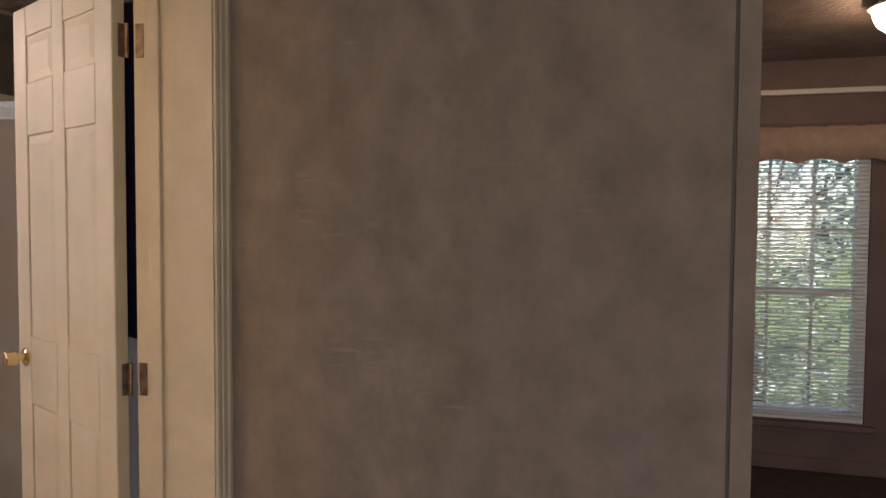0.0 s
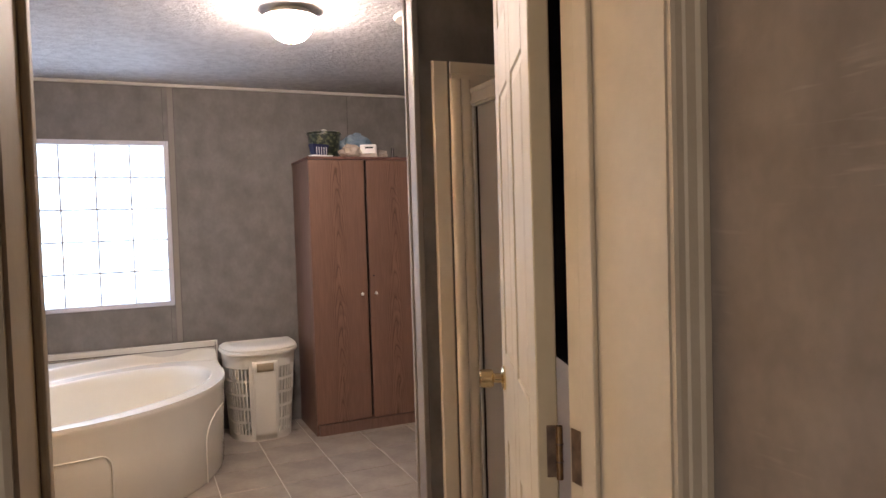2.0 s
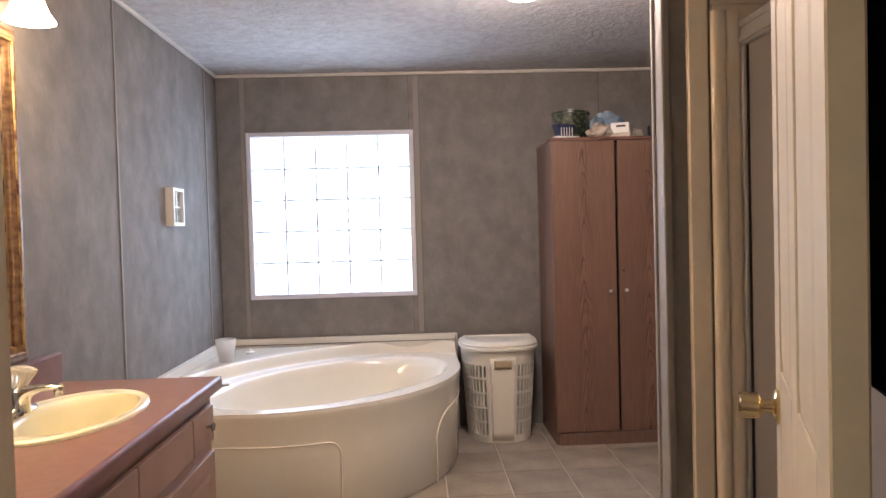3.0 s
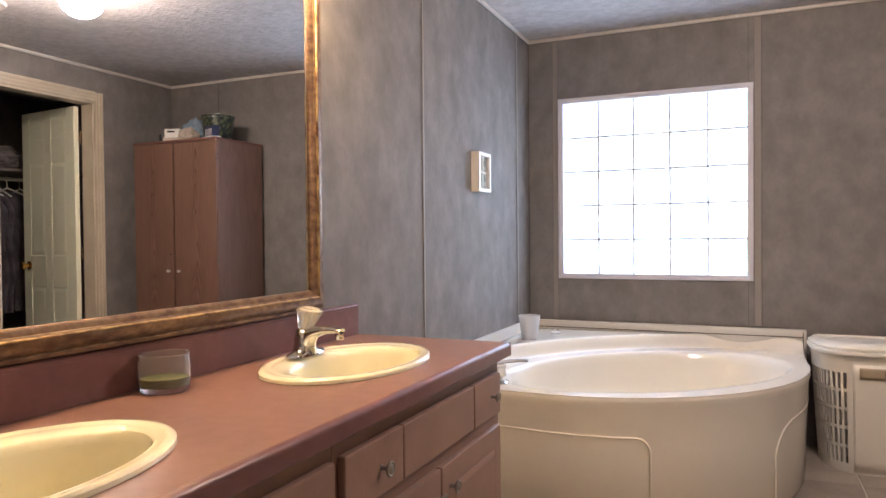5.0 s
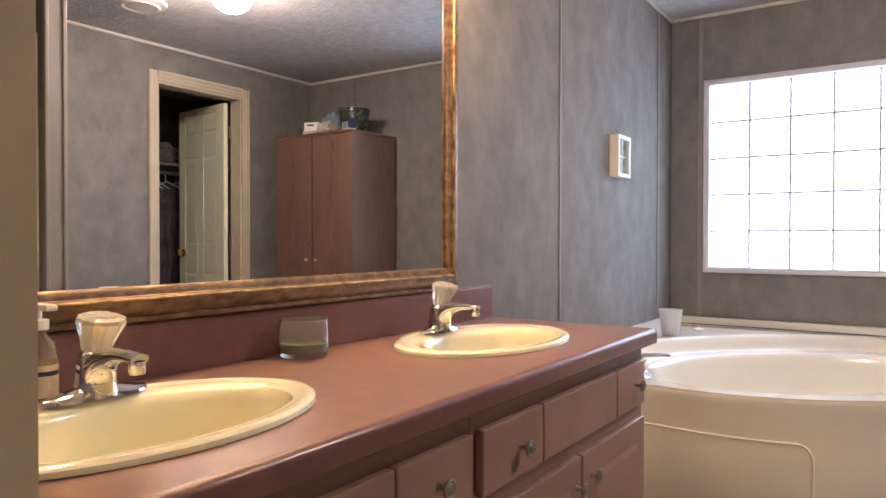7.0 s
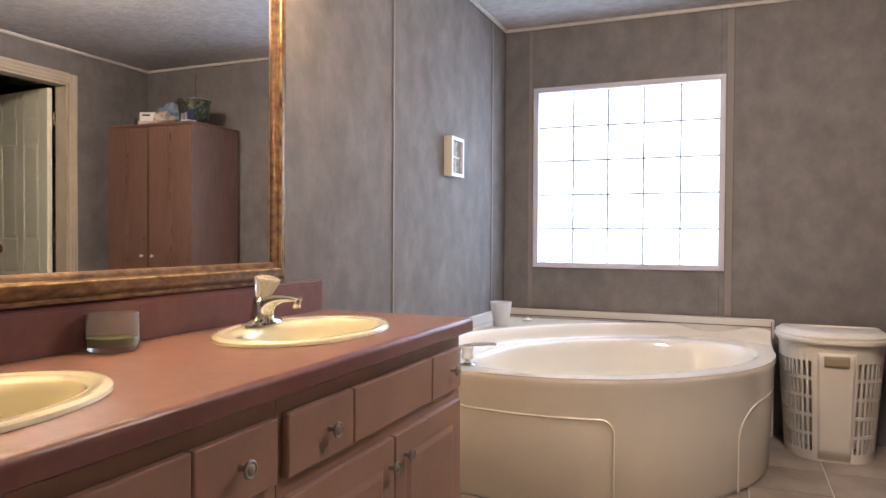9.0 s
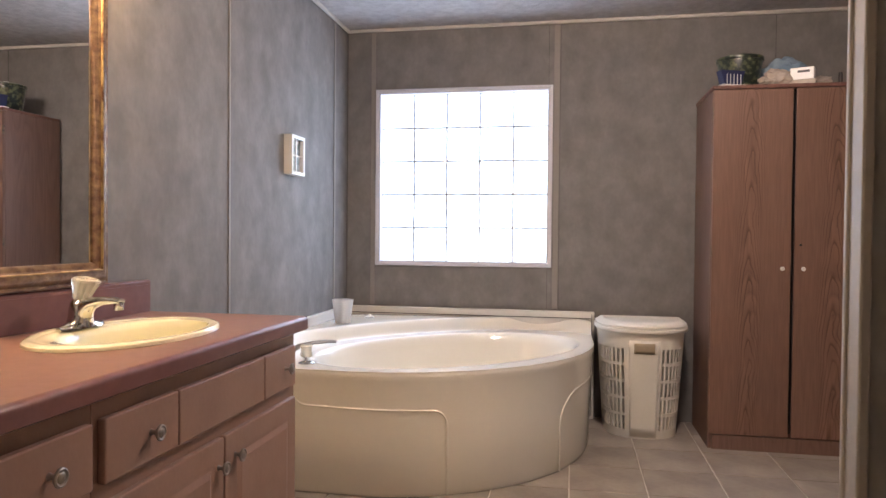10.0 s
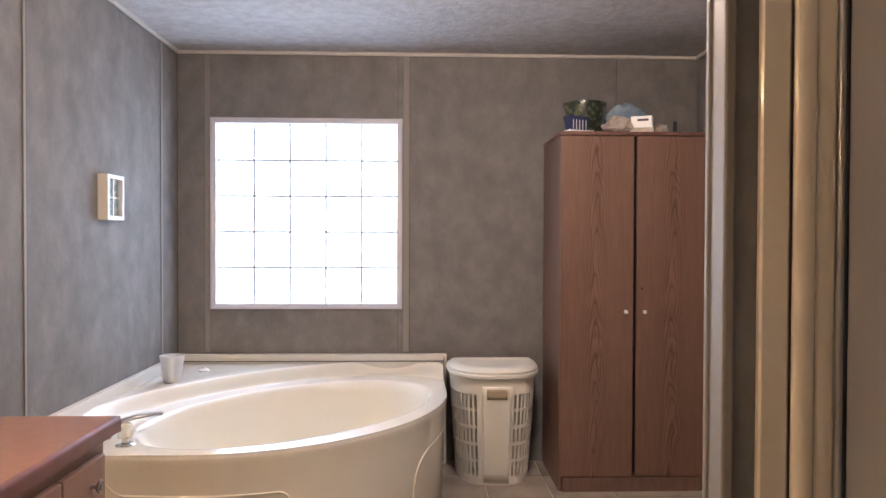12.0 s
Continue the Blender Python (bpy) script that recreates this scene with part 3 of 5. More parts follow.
def six_panel_door(w, h, t, mat, knob_mat, name, label, m, knob_side=1, rows=PANELS):
    """Leaf from x=0 (hinges) to w, faces at y=0 and y=-t, with raised panels on both faces."""
    ob = thing(name, m, label, "door")
    st, mid = 0.105 * w / 0.71, 0.055
    cols = ((st, w / 2 - mid / 2 - 0.012), (w / 2 + mid / 2 + 0.012, w - st))
    d = 0.0045
    bm = bmesh.new()
    box(bm, 0.001, w - 0.001, -t + d, -d, 0.012, h - 0.001)
    xs = [0.0, cols[0][0], cols[0][1], cols[1][0], cols[1][1], w]
    zs = [0.01] + [v for r in rows for v in r] + [h]
    for a, b in ((xs[0], xs[1]), (xs[2], xs[3]), (xs[4], xs[5])):
        box(bm, a, b, -t, 0, zs[0], zs[-1], bevel=0.0025, seg=1)
    for a, b in ((xs[1], xs[2]), (xs[3], xs[4])):
        for z0, z1 in zip(zs[0::2], zs[1::2]):
            box(bm, a, b, -t, 0, z0, z1, bevel=0.0025, seg=1)
    part("leaf", bm, mat, ob)
    for a, b in cols:
        for z0, z1 in rows:
            bm = bmesh.new()
            for y, o in ((-d, 1), (-t + d, -1)):
                loops = []
                for inset, rise in ((0.0, 0.0), (0.006, 0.0), (0.030, 0.0038), (0.034, 0.0038)):
                    yy = y + o * (rise + 0.0003)
                    loops.append([(a + inset, yy, z0 + inset), (b - inset, yy, z0 + inset), (b - inset, yy, z1 - inset), (a + inset, yy, z1 - inset)])
                rings(bm, loops, True, False, True)
            part("panel", bm, mat, ob)
    # knob on both faces
    kx, kz = w - 0.062, 0.914
    for o, y in ((1, 0.0), (-1, -t)):
        rose = lathe([(0.001, 0.0), (0.031, 0.0), (0.031, 0.004), (0.026, 0.008), (0.013, 0.010), (0.012, 0.030)], 28)
        k = part("knob_rose", rose, knob_mat, ob, "brass knob rose", True, at=pose(kx, y, kz, -90 * o, 0, 0))
        if knob_mat is PALE_BRASS:
            body = lathe([(0.012, 0.028), (0.020, 0.030), (0.0235, 0.034), (0.0235, 0.062), (0.020, 0.066), (0.001, 0.067)], 24)
        else:
            body = lathe([(0.010, 0.028), (0.020, 0.034), (0.026, 0.046), (0.024, 0.058), (0.012, 0.064), (0.001, 0.065)], 24)
        part("knob", body, knob_mat, k, "", True)
    return ob


def hinge(parent, x, z, y=0.0, mat=DULL_BRASS):
    bm = bmesh.new()
    tube(bm, [(x - 0.010, y + 0.004, z - 0.045), (x - 0.010, y + 0.004, z + 0.045)], 0.0058, 12)
    h = part("hinge", bm, mat, parent, "worn brass hinge", True)
    bm = bmesh.new()
    box(bm, x - 0.004, x - 0.001, y + 0.005, y + 0.024, z - 0.044, z + 0.044, bevel=0.001, seg=1)
    part("leaf_plate", bm, STEEL_HINGE, h)
    for dz in (-0.015, 0.015):
        bm = bmesh.new()
        tube(bm, [(x - 0.010, y + 0.004, z + dz - 0.001), (x - 0.010, y + 0.004, z + dz + 0.001)], 0.0072, 12)
        part("knuckle_joint", bm, STEEL_HINGE, h)


DOOR_YAW = 66.0
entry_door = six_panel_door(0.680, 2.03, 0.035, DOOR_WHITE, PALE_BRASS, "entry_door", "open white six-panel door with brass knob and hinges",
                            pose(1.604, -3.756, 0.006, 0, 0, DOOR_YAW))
for z in (0.22, 0.935, 1.845):
    hinge(entry_door, 0.0, z - 0.006, -0.039)
    bm = bmesh.new()
    box(bm, JR - 0.0025, JR - 0.0005, -3.824, -3.798, z - 0.045, z + 0.045, bevel=0.0008, seg=1)
    part("hinge_plate", bm, STEEL_HINGE, door_frame, "brass hinge plate screwed to the jamb")

# dark towel behind the entry door
towel = thing("towel", pose(1.640, -3.775, 0.006, 0, 0, DOOR_YAW), "dark navy towel hanging behind the open door", "towel")
bm = bmesh.new()
loops = []
for k in range(15):
    z = 1.98 - k * 0.068
    ring = []
    for i in range(22):
        a = 2 * math.pi * i / 22
        wob = 0.010 * math.sin(5 * a + 0.35 * k) + 0.006 * math.sin(9 * a - 0.2 * k)
        ring.append((0.30 + (0.22 + wob) * math.cos(a), -0.085 + (0.040 + 0.5 * wob) * math.sin(a), z + (0.012 * math.sin(4 * a) if k == 14 else 0)))
    loops.append(ring)
rings(bm, loops, True, True, True)
part("cloth", bm, NAVY_CLOTH, towel, "", True)
bm = bmesh.new()
tube(bm, [(0.30, -0.004, 1.99), (0.30, -0.05, 1.985), (0.30, -0.07, 1.995)], 0.006, 10)
part("hook", bm, BRASS, towel, "small brass hook", True)

# ---- closet doorway and its open door
closet_frame = thing("door_2", pose(0, 0, 0), "closet doorway with cream-white casing", "doorway")
closet_frame["kind"] = "structure"
part("jamb", boxes((W, W + 0.1, CY1 - 0.014, CY1 - 0.0005, 0, CH - 0.0005)), WHITE_TRIM, closet_frame)
part("jamb", boxes((W, W + 0.1, CY0 + 0.0005, CY0 + 0.014, 0, CH - 0.0005)), WHITE_TRIM, closet_frame)
part("head_jamb", boxes((W, W + 0.1, CY0 + 0.014, CY1 - 0.014, CH - 0.014, CH - 0.0005)), WHITE_TRIM, closet_frame)
for y, dy in ((CY1, 1), (CY0, -1)):
    bm = bmesh.new()
    prism(bm, [(W - b, y + dy * a) for a, b in casing_profile(0.062)], "z", 0, CH + 0.062)
    part("casing", bm, WHITE_TRIM, closet_frame)
bm = bmesh.new()
prism(bm, [(W - b, CH + 0.063 + a - 0.062) for a, b in casing_profile(0.066)], "y", CY0 - 0.0005, CY1 + 0.0005)
part("head_casing", bm, WHITE_TRIM, closet_frame)
closet_door = six_panel_door(0.61, 1.985, 0.035, CLOSET_DOOR, BRASS, "closet_door", "open cream six-panel closet door with brass knob",
                             pose(W + 0.11, CY1 - 0.030, 0.006, 0, 0, 6))
for z in (0.25, 1.0, 1.78):
    hinge(closet_door, 0.0, z, 0.0)


# ---- glass-block window
window_1 = thing("window_1", pose(0, 0, 0), "square five-by-five glass block window with white frame", "window")
window_1["kind"] = "structure"
fw = 0.016
FX0, FX1, FZ0, FZ1 = 0.180, 1.224, 0.846, 1.890
for name, r in (("frame_stile", (FX0, WX0, FZ0, FZ1)), ("frame_stile", (WX1, FX1, FZ0, FZ1)), ("frame_rail", (WX0, WX1, WZ1, FZ1)), ("frame_rail", (WX0, WX1, FZ0, WZ0))):
    part(name, boxes((r[0], r[1], -0.014, -0.0005, r[2], r[3]), bevel=0.003), WINDOW_TRIM, window_1, "pale grey painted frame")
for name, r in (("reveal", (WX0, WX0 + 0.012, WZ0, WZ1)), ("reveal", (WX1 - 0.012, WX1, WZ0, WZ1)), ("reveal", (WX0 + 0.012, WX1 - 0.012, WZ1 - 0.012, WZ1)),
                ("reveal", (WX0 + 0.012, WX1 - 0.012, WZ0, WZ0 + 0.012))):
    part(name, boxes((r[0], r[1], -0.010, 0.118, r[2], r[3])), WINDOW_TRIM, window_1)
gx0, gx1, gz0, gz1 = WX0 + 0.0125, WX1 - 0.0125, WZ0 + 0.0125, WZ1 - 0.0125
px, pz = (gx1 - gx0) / 5, (gz1 - gz0) / 5
bm = bmesh.new()
for i in range(1, 5):
    box(bm, gx0 + i * px - 0.0052, gx0 + i * px + 0.0052, 0.032, 0.078, gz0, gz1)
    box(bm, gx0, gx1, 0.033, 0.077, gz0 + i * pz - 0.0052, gz0 + i * pz + 0.0052)
part("joints", bm, BLOCK_JOINT, window_1, "thin grey joints between glass blocks").visible_shadow = False
bm = bmesh.new()
hw, hz = px / 2 - 0.0044, pz / 2 - 0.0044
loops = []
for y, s in ((-0.018, 0.90), (-0.016, 0.95), (-0.011, 1.0), (0.011, 1.0), (0.016, 0.95), (0.018, 0.90)):
    loops.append([(-hw * s, y, -hz * s), (hw * s, y, -hz * s), (hw * s, y, hz * s), (-hw * s, y, hz * s)])
rings(bm, loops, True, True, True)
block = part("glass_block", bm, GLASS_BLOCK, window_1, "", True)
block.visible_shadow = False
for i in range(5):
    for k in range(5):
        ob = block if i == k == 0 else block.copy()
        if ob is not block:
            scene.collection.objects.link(ob)
        ob.matrix_basis = pose(gx0 + (i + 0.5) * px, 0.056, gz0 + (k + 0.5) * pz)

# ---------------------------------------------------------------- bathtub
tub = thing("bathtub", pose(0, 0, 0), "white acrylic corner garden tub with curved front apron", "bathtub")
RIM, DECK = 0.496, 0.562
TC, TR, TL = Vector((0.485, -0.485)), 0.969, 1.45


def front_line(n, grow=0.0):
    """The tub's front edge from the window wall round to the mirror wall."""
    pts = [(TL + grow, -0.05), (TL + grow, -0.22)]
    a0, a1 = math.atan2(-0.40 - TC.y, TL - TC.x), math.atan2(-TL - TC.y, 0.40 - TC.x)
    for i in range(n + 1):
        a = a0 + (a1 - a0) * i / n
        pts.append((TC.x + (TR + grow) * math.cos(a), TC.y + (TR + grow) * math.sin(a)))
    return pts + [(0.20, -TL - grow), (0.03, -TL - grow)]


def rim_height(x, y):
    """A flat deck in the corner, stepping down in an oval line to the basin's rim."""
    u, v = (x - 0.80 + y + 0.80) / 1.4142, (-(x - 0.80) + y + 0.80) / 1.4142
    e = math.sqrt((u / 0.97) ** 2 + (v / 0.575) ** 2)
    lift = max(0.0, min(1.0, (e - 0.90) / 0.085))
    if v < 0.1:
        lift *= max(0.0, min(1.0, (v + 0.12) / 0.22))
    return RIM + (DECK - RIM) * lift * lift * (3 - 2 * lift)


bm = bmesh.new()
base = front_line(30)
loops = [[(x, y, 0.002) for x, y in front_line(30, -0.03)], [(x, y, 0.02) for x, y in front_line(30, -0.022)], [(x, y, 0.30) for x, y in front_line(30, -0.014)],
         [(x, y, RIM - 0.04) for x, y in front_line(30, -0.006)], [(x, y, RIM - 0.02) for x, y in front_line(30, 0.0)], [(x, y, RIM - 0.008) for x, y in front_line(30, -0.002)]]
rings(bm, loops, False)
part("apron", bm, TUB_WHITE, tub, "curved tub apron panel", True)


def ray_out(cx, cy, a, pts):
    """Where a ray from the centre leaves the closed outline."""
    best, d = 9.0, (math.cos(a), math.sin(a))
    for (x0, y0), (x1, y1) in zip(pts, pts[1:] + pts[:1]):
        ex, ey = x1 - x0, y1 - y0
        den = d[0] * ey - d[1] * ex
        if abs(den) > 1e-9:
            t = ((x0 - cx) * ey - (y0 - cy) * ex) / den
            u = ((x0 - cx) * d[1] - (y0 - cy) * d[0]) / den
            if t > 0 and -1e-6 <= u <= 1 + 1e-6:
                best = min(best, t)
    return best


BC = (0.80, -0.80)            # basin centre; it lies across the corner
outline = front_line(30, -0.002) + [(0.03, -0.05)]
N = 144


def basin(a, k):
    """Oval basin, long across the corner's diagonal."""
    q = a - math.radians(45)
    ca, sa = math.cos(q), math.sin(q)
    r = 1.0 / math.sqrt((ca / (0.705 * k)) ** 2 + (sa / (0.425 * k)) ** 2)
    return r


loops = []
angles = [2 * math.pi * i / N for i in range(N)]
def oval(a, e):
    """Radius at which the deck's oval step line of size e is met."""
    u, v = (math.cos(a) + math.sin(a)) / 1.4142, (-math.cos(a) + math.sin(a)) / 1.4142
    return e / math.sqrt((u / 0.97) ** 2 + (v / 0.575) ** 2)


for f in range(22):
    ring = []
    for a in angles:
        ro = ray_out(*BC, a, outline)
        ri = min(basin(a, 1.0), ro - 0.075)
        r0, r1 = min(max(oval(a, 0.895), ri), ro), min(max(oval(a, 0.99), ri), ro)
        if f < 6:
            r = ro + (r1 - ro) * f / 6 if f else ro
        elif f < 14:
            r = r1 + (r0 - r1) * (f - 6) / 8
        else:
            r = r0 + (ri - r0) * (f - 14) / 7
        x, y = BC[0] + r * math.cos(a), BC[1] + r * math.sin(a)
        ring.append((x, y, rim_height(x, y) - (0.008 if f == 0 else 0.0)))
    loops.append(ring)
for k, dz in ((0.985, -0.004), (0.965, -0.016), (0.94, -0.05), (0.90, -0.14), (0.85, -0.26), (0.78, -0.35), (0.62, -0.39), (0.25, -0.40)):
    ring = []
    for a in angles:
        ro = ray_out(*BC, a, outline) - 0.075
        r = min(basin(a, 1.0), ro) * k
        x, y = BC[0] + r * math.cos(a), BC[1] + r * math.sin(a)
        w = min(1.0, -dz / 0.16)
        ring.append((x, y, rim_height(x, y) * (1 - w) + RIM * w + dz))
    loops.append(ring)
bm = bmesh.new()
rings(bm, loops, True, False, True)
part("basin", bm, TUB_WHITE, tub, "glossy white oval tub basin", True)


def bead(pts, r):
    bm = bmesh.new()
    tube(bm, pts, r, 8)
    return bm


def apron_at(f, z, out=0.0):
    """A point on the apron: f runs along the front line by length."""
    pts = [Vector(p) for p in front_line(60, -0.012 + out)]
    lens = [0.0]
    for p, q in zip(pts, pts[1:]):
        lens.append(lens[-1] + (q - p).length)
    s = f * lens[-1]
    for i in range(len(pts) - 1):
        if lens[i + 1] >= s:
            q = pts[i].lerp(pts[i + 1], (s - lens[i]) / max(1e-9, lens[i + 1] - lens[i]))
            return (q.x, q.y, z)
    return (*pts[-1], z)


# moulded beads of the apron: the wide arch and the small one
arch = [apron_at(0.645, 0.01 + 0.27 * i / 8) for i in range(9)]
arch += [apron_at(0.645 + 0.022 * (1 - math.cos(b)), 0.28 + 0.062 * math.sin(b)) for b in [math.pi / 2 * i / 6 for i in range(1, 7)]]
arch += [apron_at(0.667 + 0.213 * i / 14, 0.342 + 0.010 * i / 14) for i in range(1, 15)]
arch += [apron_at(0.88 + 0.03 * i / 5, 0.352 + 0.05 * (i / 5) ** 2) for i in range(1, 6)]
part("arch_bead", bead(arch, 0.0042), TUB_WHITE, tub, "moulded ridge on the apron", True)
arch = [apron_at(0.404, 0.01 + 0.19 * i / 8) for i in range(9)]
arch += [apron_at(0.404 - 0.075 * (1 - math.cos(b)), 0.20 + 0.145 * math.sin(b)) for b in [math.pi / 2 * i / 8 for i in range(1, 9)]]
arch += [apron_at(0.329 - 0.20 * i / 8, 0.345 + 0.03 * i / 8) for i in range(1, 9)]
part("arch_bead", bead(arch, 0.0042), TUB_WHITE, tub, "moulded ridge on the apron", True)
# ledge boards against the walls
ledge = thing("tub_ledge", pose(0, 0, 0), "off-white ledge boards between tub and walls", "ledge")
part("board", boxes((0.001, 1.468, -0.045, -0.007, 0, 0.603), bevel=0.004), TUB_LEDGE, ledge)
part("board", boxes((0.001, 0.030, -1.50, -0.0455, 0, 0.603), bevel=0.004), TUB_LEDGE, ledge)
joint("trim_ledge_joint", ((0.032, 1.452, -0.049, -0.0452, DECK + 0.002, DECK + 0.006), (1.4515, 1.4545, -0.052, -0.0452, 0.02, DECK + 0.03)))
# tub filler: clear handle, spout
filler = thing("tub_faucet", pose(0.275, -1.335, rim_height(0.275, -1.335)), "chrome tub faucet with clear handle on the rim", "faucet")
part("escutcheon", lathe([(0.034, 0.0), (0.034, 0.004), (0.024, 0.010), (0.012, 0.012), (0.012, 0.025)], 24, cap0=True), CHROME, filler, "", True)
part("handle", lathe([(0.012, 0.024), (0.024, 0.030), (0.026, 0.036), (0.022, 0.056), (0.026, 0.072), (0.018, 0.080), (0.001, 0.081)], 10), ACRYLIC, filler, "clear faceted handle", True)
spout = thing("tub_spout", pose(0.17, -1.25, rim_height(0.17, -1.25)) @ Matrix.Diagonal((1, 1, 0.62, 1)), "dark chrome tub spout curving over the basin", "faucet")
bm = bmesh.new()
tube(bm, [(0, 0, 0), (0.004, 0.004, 0.055), (0.03, 0.03, 0.085), (0.075, 0.07, 0.098), (0.12, 0.11, 0.100), (0.15, 0.14, 0.094)], [0.017, 0.016, 0.015, 0.013, 0.012, 0.011], 12)
part("spout", bm, PEWTER, spout, "", True)
cup = thing("cup", pose(0.165, -0.555, DECK + 0.001) @ Matrix.Diagonal((0.92, 0.92, 0.92, 1)), "frosted white plastic tumbler on the tub deck", "cup")
part("wall", lathe([(0.001, 0.0), (0.040, 0.0), (0.043, 0.003), (0.061, 0.134), (0.0585, 0.135), (0.041, 0.006), (0.001, 0.005)], 28), FROST_CUP, cup, "", True)
dish = tagged(part("drain_stopper", lathe([(0.001, 0.0), (0.026, 0.0), (0.028, 0.006), (0.020, 0.011), (0.008, 0.014), (0.006, 0.022), (0.001, 0.023)], 24), WHITE_PLASTIC, smooth=True, at=pose(0.235, -0.30, DECK + 0.001)),
              "small white plug on the tub deck", "plug")

# ---------------------------------------------------------------- wardrobe and hamper
AX0, AX1, AY0, AY1, AH = 2.001, 2.724, -0.485, -0.025, 1.757
wardrobe = thing("wardrobe", pose(0, 0, 0), "tall oak-laminate wardrobe with two closed doors", "wardrobe")
for x in (AX0, AX1 - 0.016):
    part("side_panel", boxes((x, x + 0.016, AY0 + 0.019, AY1, 0, AH - 0.018)), OAK, wardrobe, "oak-print side panel")
part("back_panel", boxes((AX0 + 0.016, AX1 - 0.016, AY1 - 0.006, AY1, 0, AH - 0.018)), OAK_EDGE, wardrobe)
part("bottom_shelf", boxes((AX0 + 0.0165, AX1 - 0.0165, AY0 + 0.03, AY1 - 0.0065, 0.07, 0.086)), OAK_EDGE, wardrobe)
# black strip added behind the door gap, so the gap reads as deep shade
part("divider", boxes((2.351, 2.386, AY0 + 0.03, AY1 - 0.0065, 0.0865, AH - 0.019)), BLACK_PLASTIC, wardrobe, "black strip standing in for shade behind the door gap")
part("top", boxes((AX0 - 0.006, AX1 + 0.006, AY0 - 0.004, AY1, AH - 0.0178, AH), bevel=0.003), OAK_EDGE, wardrobe, "darker top board")
part("plinth", boxes((AX0 + 0.0165, AX1 - 0.0165, AY0 + 0.004, AY0 + 0.018, 0, 0.071)), OAK, wardrobe)
for x0, x1, kx in ((AX0 + 0.002, 2.360, 2.319), (2.3755, AX1 - 0.002, 2.411)):
    cx, cz = (x0 + x1) / 2, AH / 2 + 0.03
    dr = part("door", boxes((x0 - cx, x1 - cx, -0.00875, 0.00875, 0.075 - cz, AH - 0.021 - cz), bevel=0.002), OAK_DOOR, wardrobe, at=pose(cx, AY0 + 0.00875, cz))
    part("knob", lathe([(0.005, 0.0), (0.004, 0.008), (0.009, 0.012), (0.0105, 0.018), (0.008, 0.024), (0.001, 0.026)], 18), WHITE_PLASTIC, dr, "small white knob", True,
         at=pose(kx - cx, -0.00875, 0.882 - cz, 90, 0, 0))
part("door_hinge", boxes((AX0 + 0.0003, AX0 + 0.005, AY0 - 0.001, AY0 + 0.018, 1.60, 1.65)), STEEL_HINGE, wardrobe)
part("door_hinge", boxes((AX0 + 0.0003, AX0 + 0.005, AY0 - 0.001, AY0 + 0.018, 0.94, 0.99)), STEEL_HINGE, wardrobe)
part("key_plate", lathe([(0.001, 0.002), (0.006, 0.002), (0.006, 0.0)], 14), BLACK_PLASTIC, wardrobe, at=pose(2.402, AY0, 0.995, 90, 0, 0))

# hamper: D-shaped, flat at the back
hamper = thing("laundry_hamper", pose(1.703, -0.110, 0) @ Matrix.Diagonal((1.03, 1, 0.985, 1)), "white plastic D-shaped laundry hamper with slotted sides", "hamper")


def d_ring(k, z, n=72):
    """The D outline from the back's one end round the front to the other; k scales it."""
    wx, wy = 0.218 * k, 0.325 * k
    fine = []
    for i in range(481):
        ca, sa = math.cos(math.pi * i / 480), math.sin(math.pi * i / 480)
        fine.append((wx * math.copysign(abs(ca) ** 0.8, ca), -wy * abs(sa) ** 0.62))
    run = [0.0]
    for p, q in zip(fine, fine[1:]):
        run.append(run[-1] + math.dist(p, q))
    pts, j = [], 0
    for i in range(n + 1):
        s = run[-1] * i / n
        while j < 479 and run[j + 1] < s:
            j += 1
        f = min(1.0, (s - run[j]) / (run[j + 1] - run[j]))
        pts.append((fine[j][0] + f * (fine[j + 1][0] - fine[j][0]), fine[j][1] + f * (fine[j + 1][1] - fine[j][1]), z))
    return pts


rows_z = [0.0, 0.035]
for k in range(5):
    rows_z += [0.045 + k * 0.088, 0.045 + k * 0.088 + 0.072]
rows_z += [0.50, 0.555]
bm = bmesh.new()
grid = [[bm.verts.new(p) for p in d_ring(0.84 + 0.16 * z / 0.56, z)] for z in rows_z]
for j in range(len(rows_z) - 1):
    for i in range(72):
        slot_row = 2 <= j <= 10 and (j % 2 == 0)
        centre = 29 <= i <= 42
        slot = slot_row and not centre and 6 <= i <= 66 and (i % 2 == 0)
        if not slot:
            bm.faces.new((grid[j][i], grid[j][i + 1], grid[j + 1][i + 1], grid[j + 1][i]))
    bm.faces.new((grid[j][0], grid[j + 1][0], grid[j + 1][72], grid[j][72]))
bm.faces.new(grid[0])
body = part("basket_body", bm, HAMPER, hamper, "slotted tapered basket wall")
sol = body.modifiers.new("thickness", "SOLIDIFY")
sol.thickness, sol.offset = 0.004, -1
bm = bmesh.new()
loops = [d_ring(1.0, 0.552), d_ring(1.05, 0.552), d_ring(1.065, 0.558), d_ring(1.065, 0.570), d_ring(1.05, 0.575), d_ring(1.0, 0.575)]
rings(bm, loops, True)
part("rim", bm, HAMPER, hamper, "rolled rim", True)
bm = bmesh.new()
loops = [d_ring(1.04, 0.5765), d_ring(1.045, 0.586), d_ring(0.99, 0.594), d_ring(0.93, 0.604), d_ring(0.86, 0.607)]
for lp in loops[2:]:
    for i, p in enumerate(lp):
        lp[i] = (p[0], p[1] - 0.012, p[2])
rings(bm, loops, True, False, False)
inner = [(x * 0.86, y * 0.80 - 0.02, 0.5985 - 0.004 * math.cos(x * 8)) for x, y, z in d_ring(0.90, 0)]
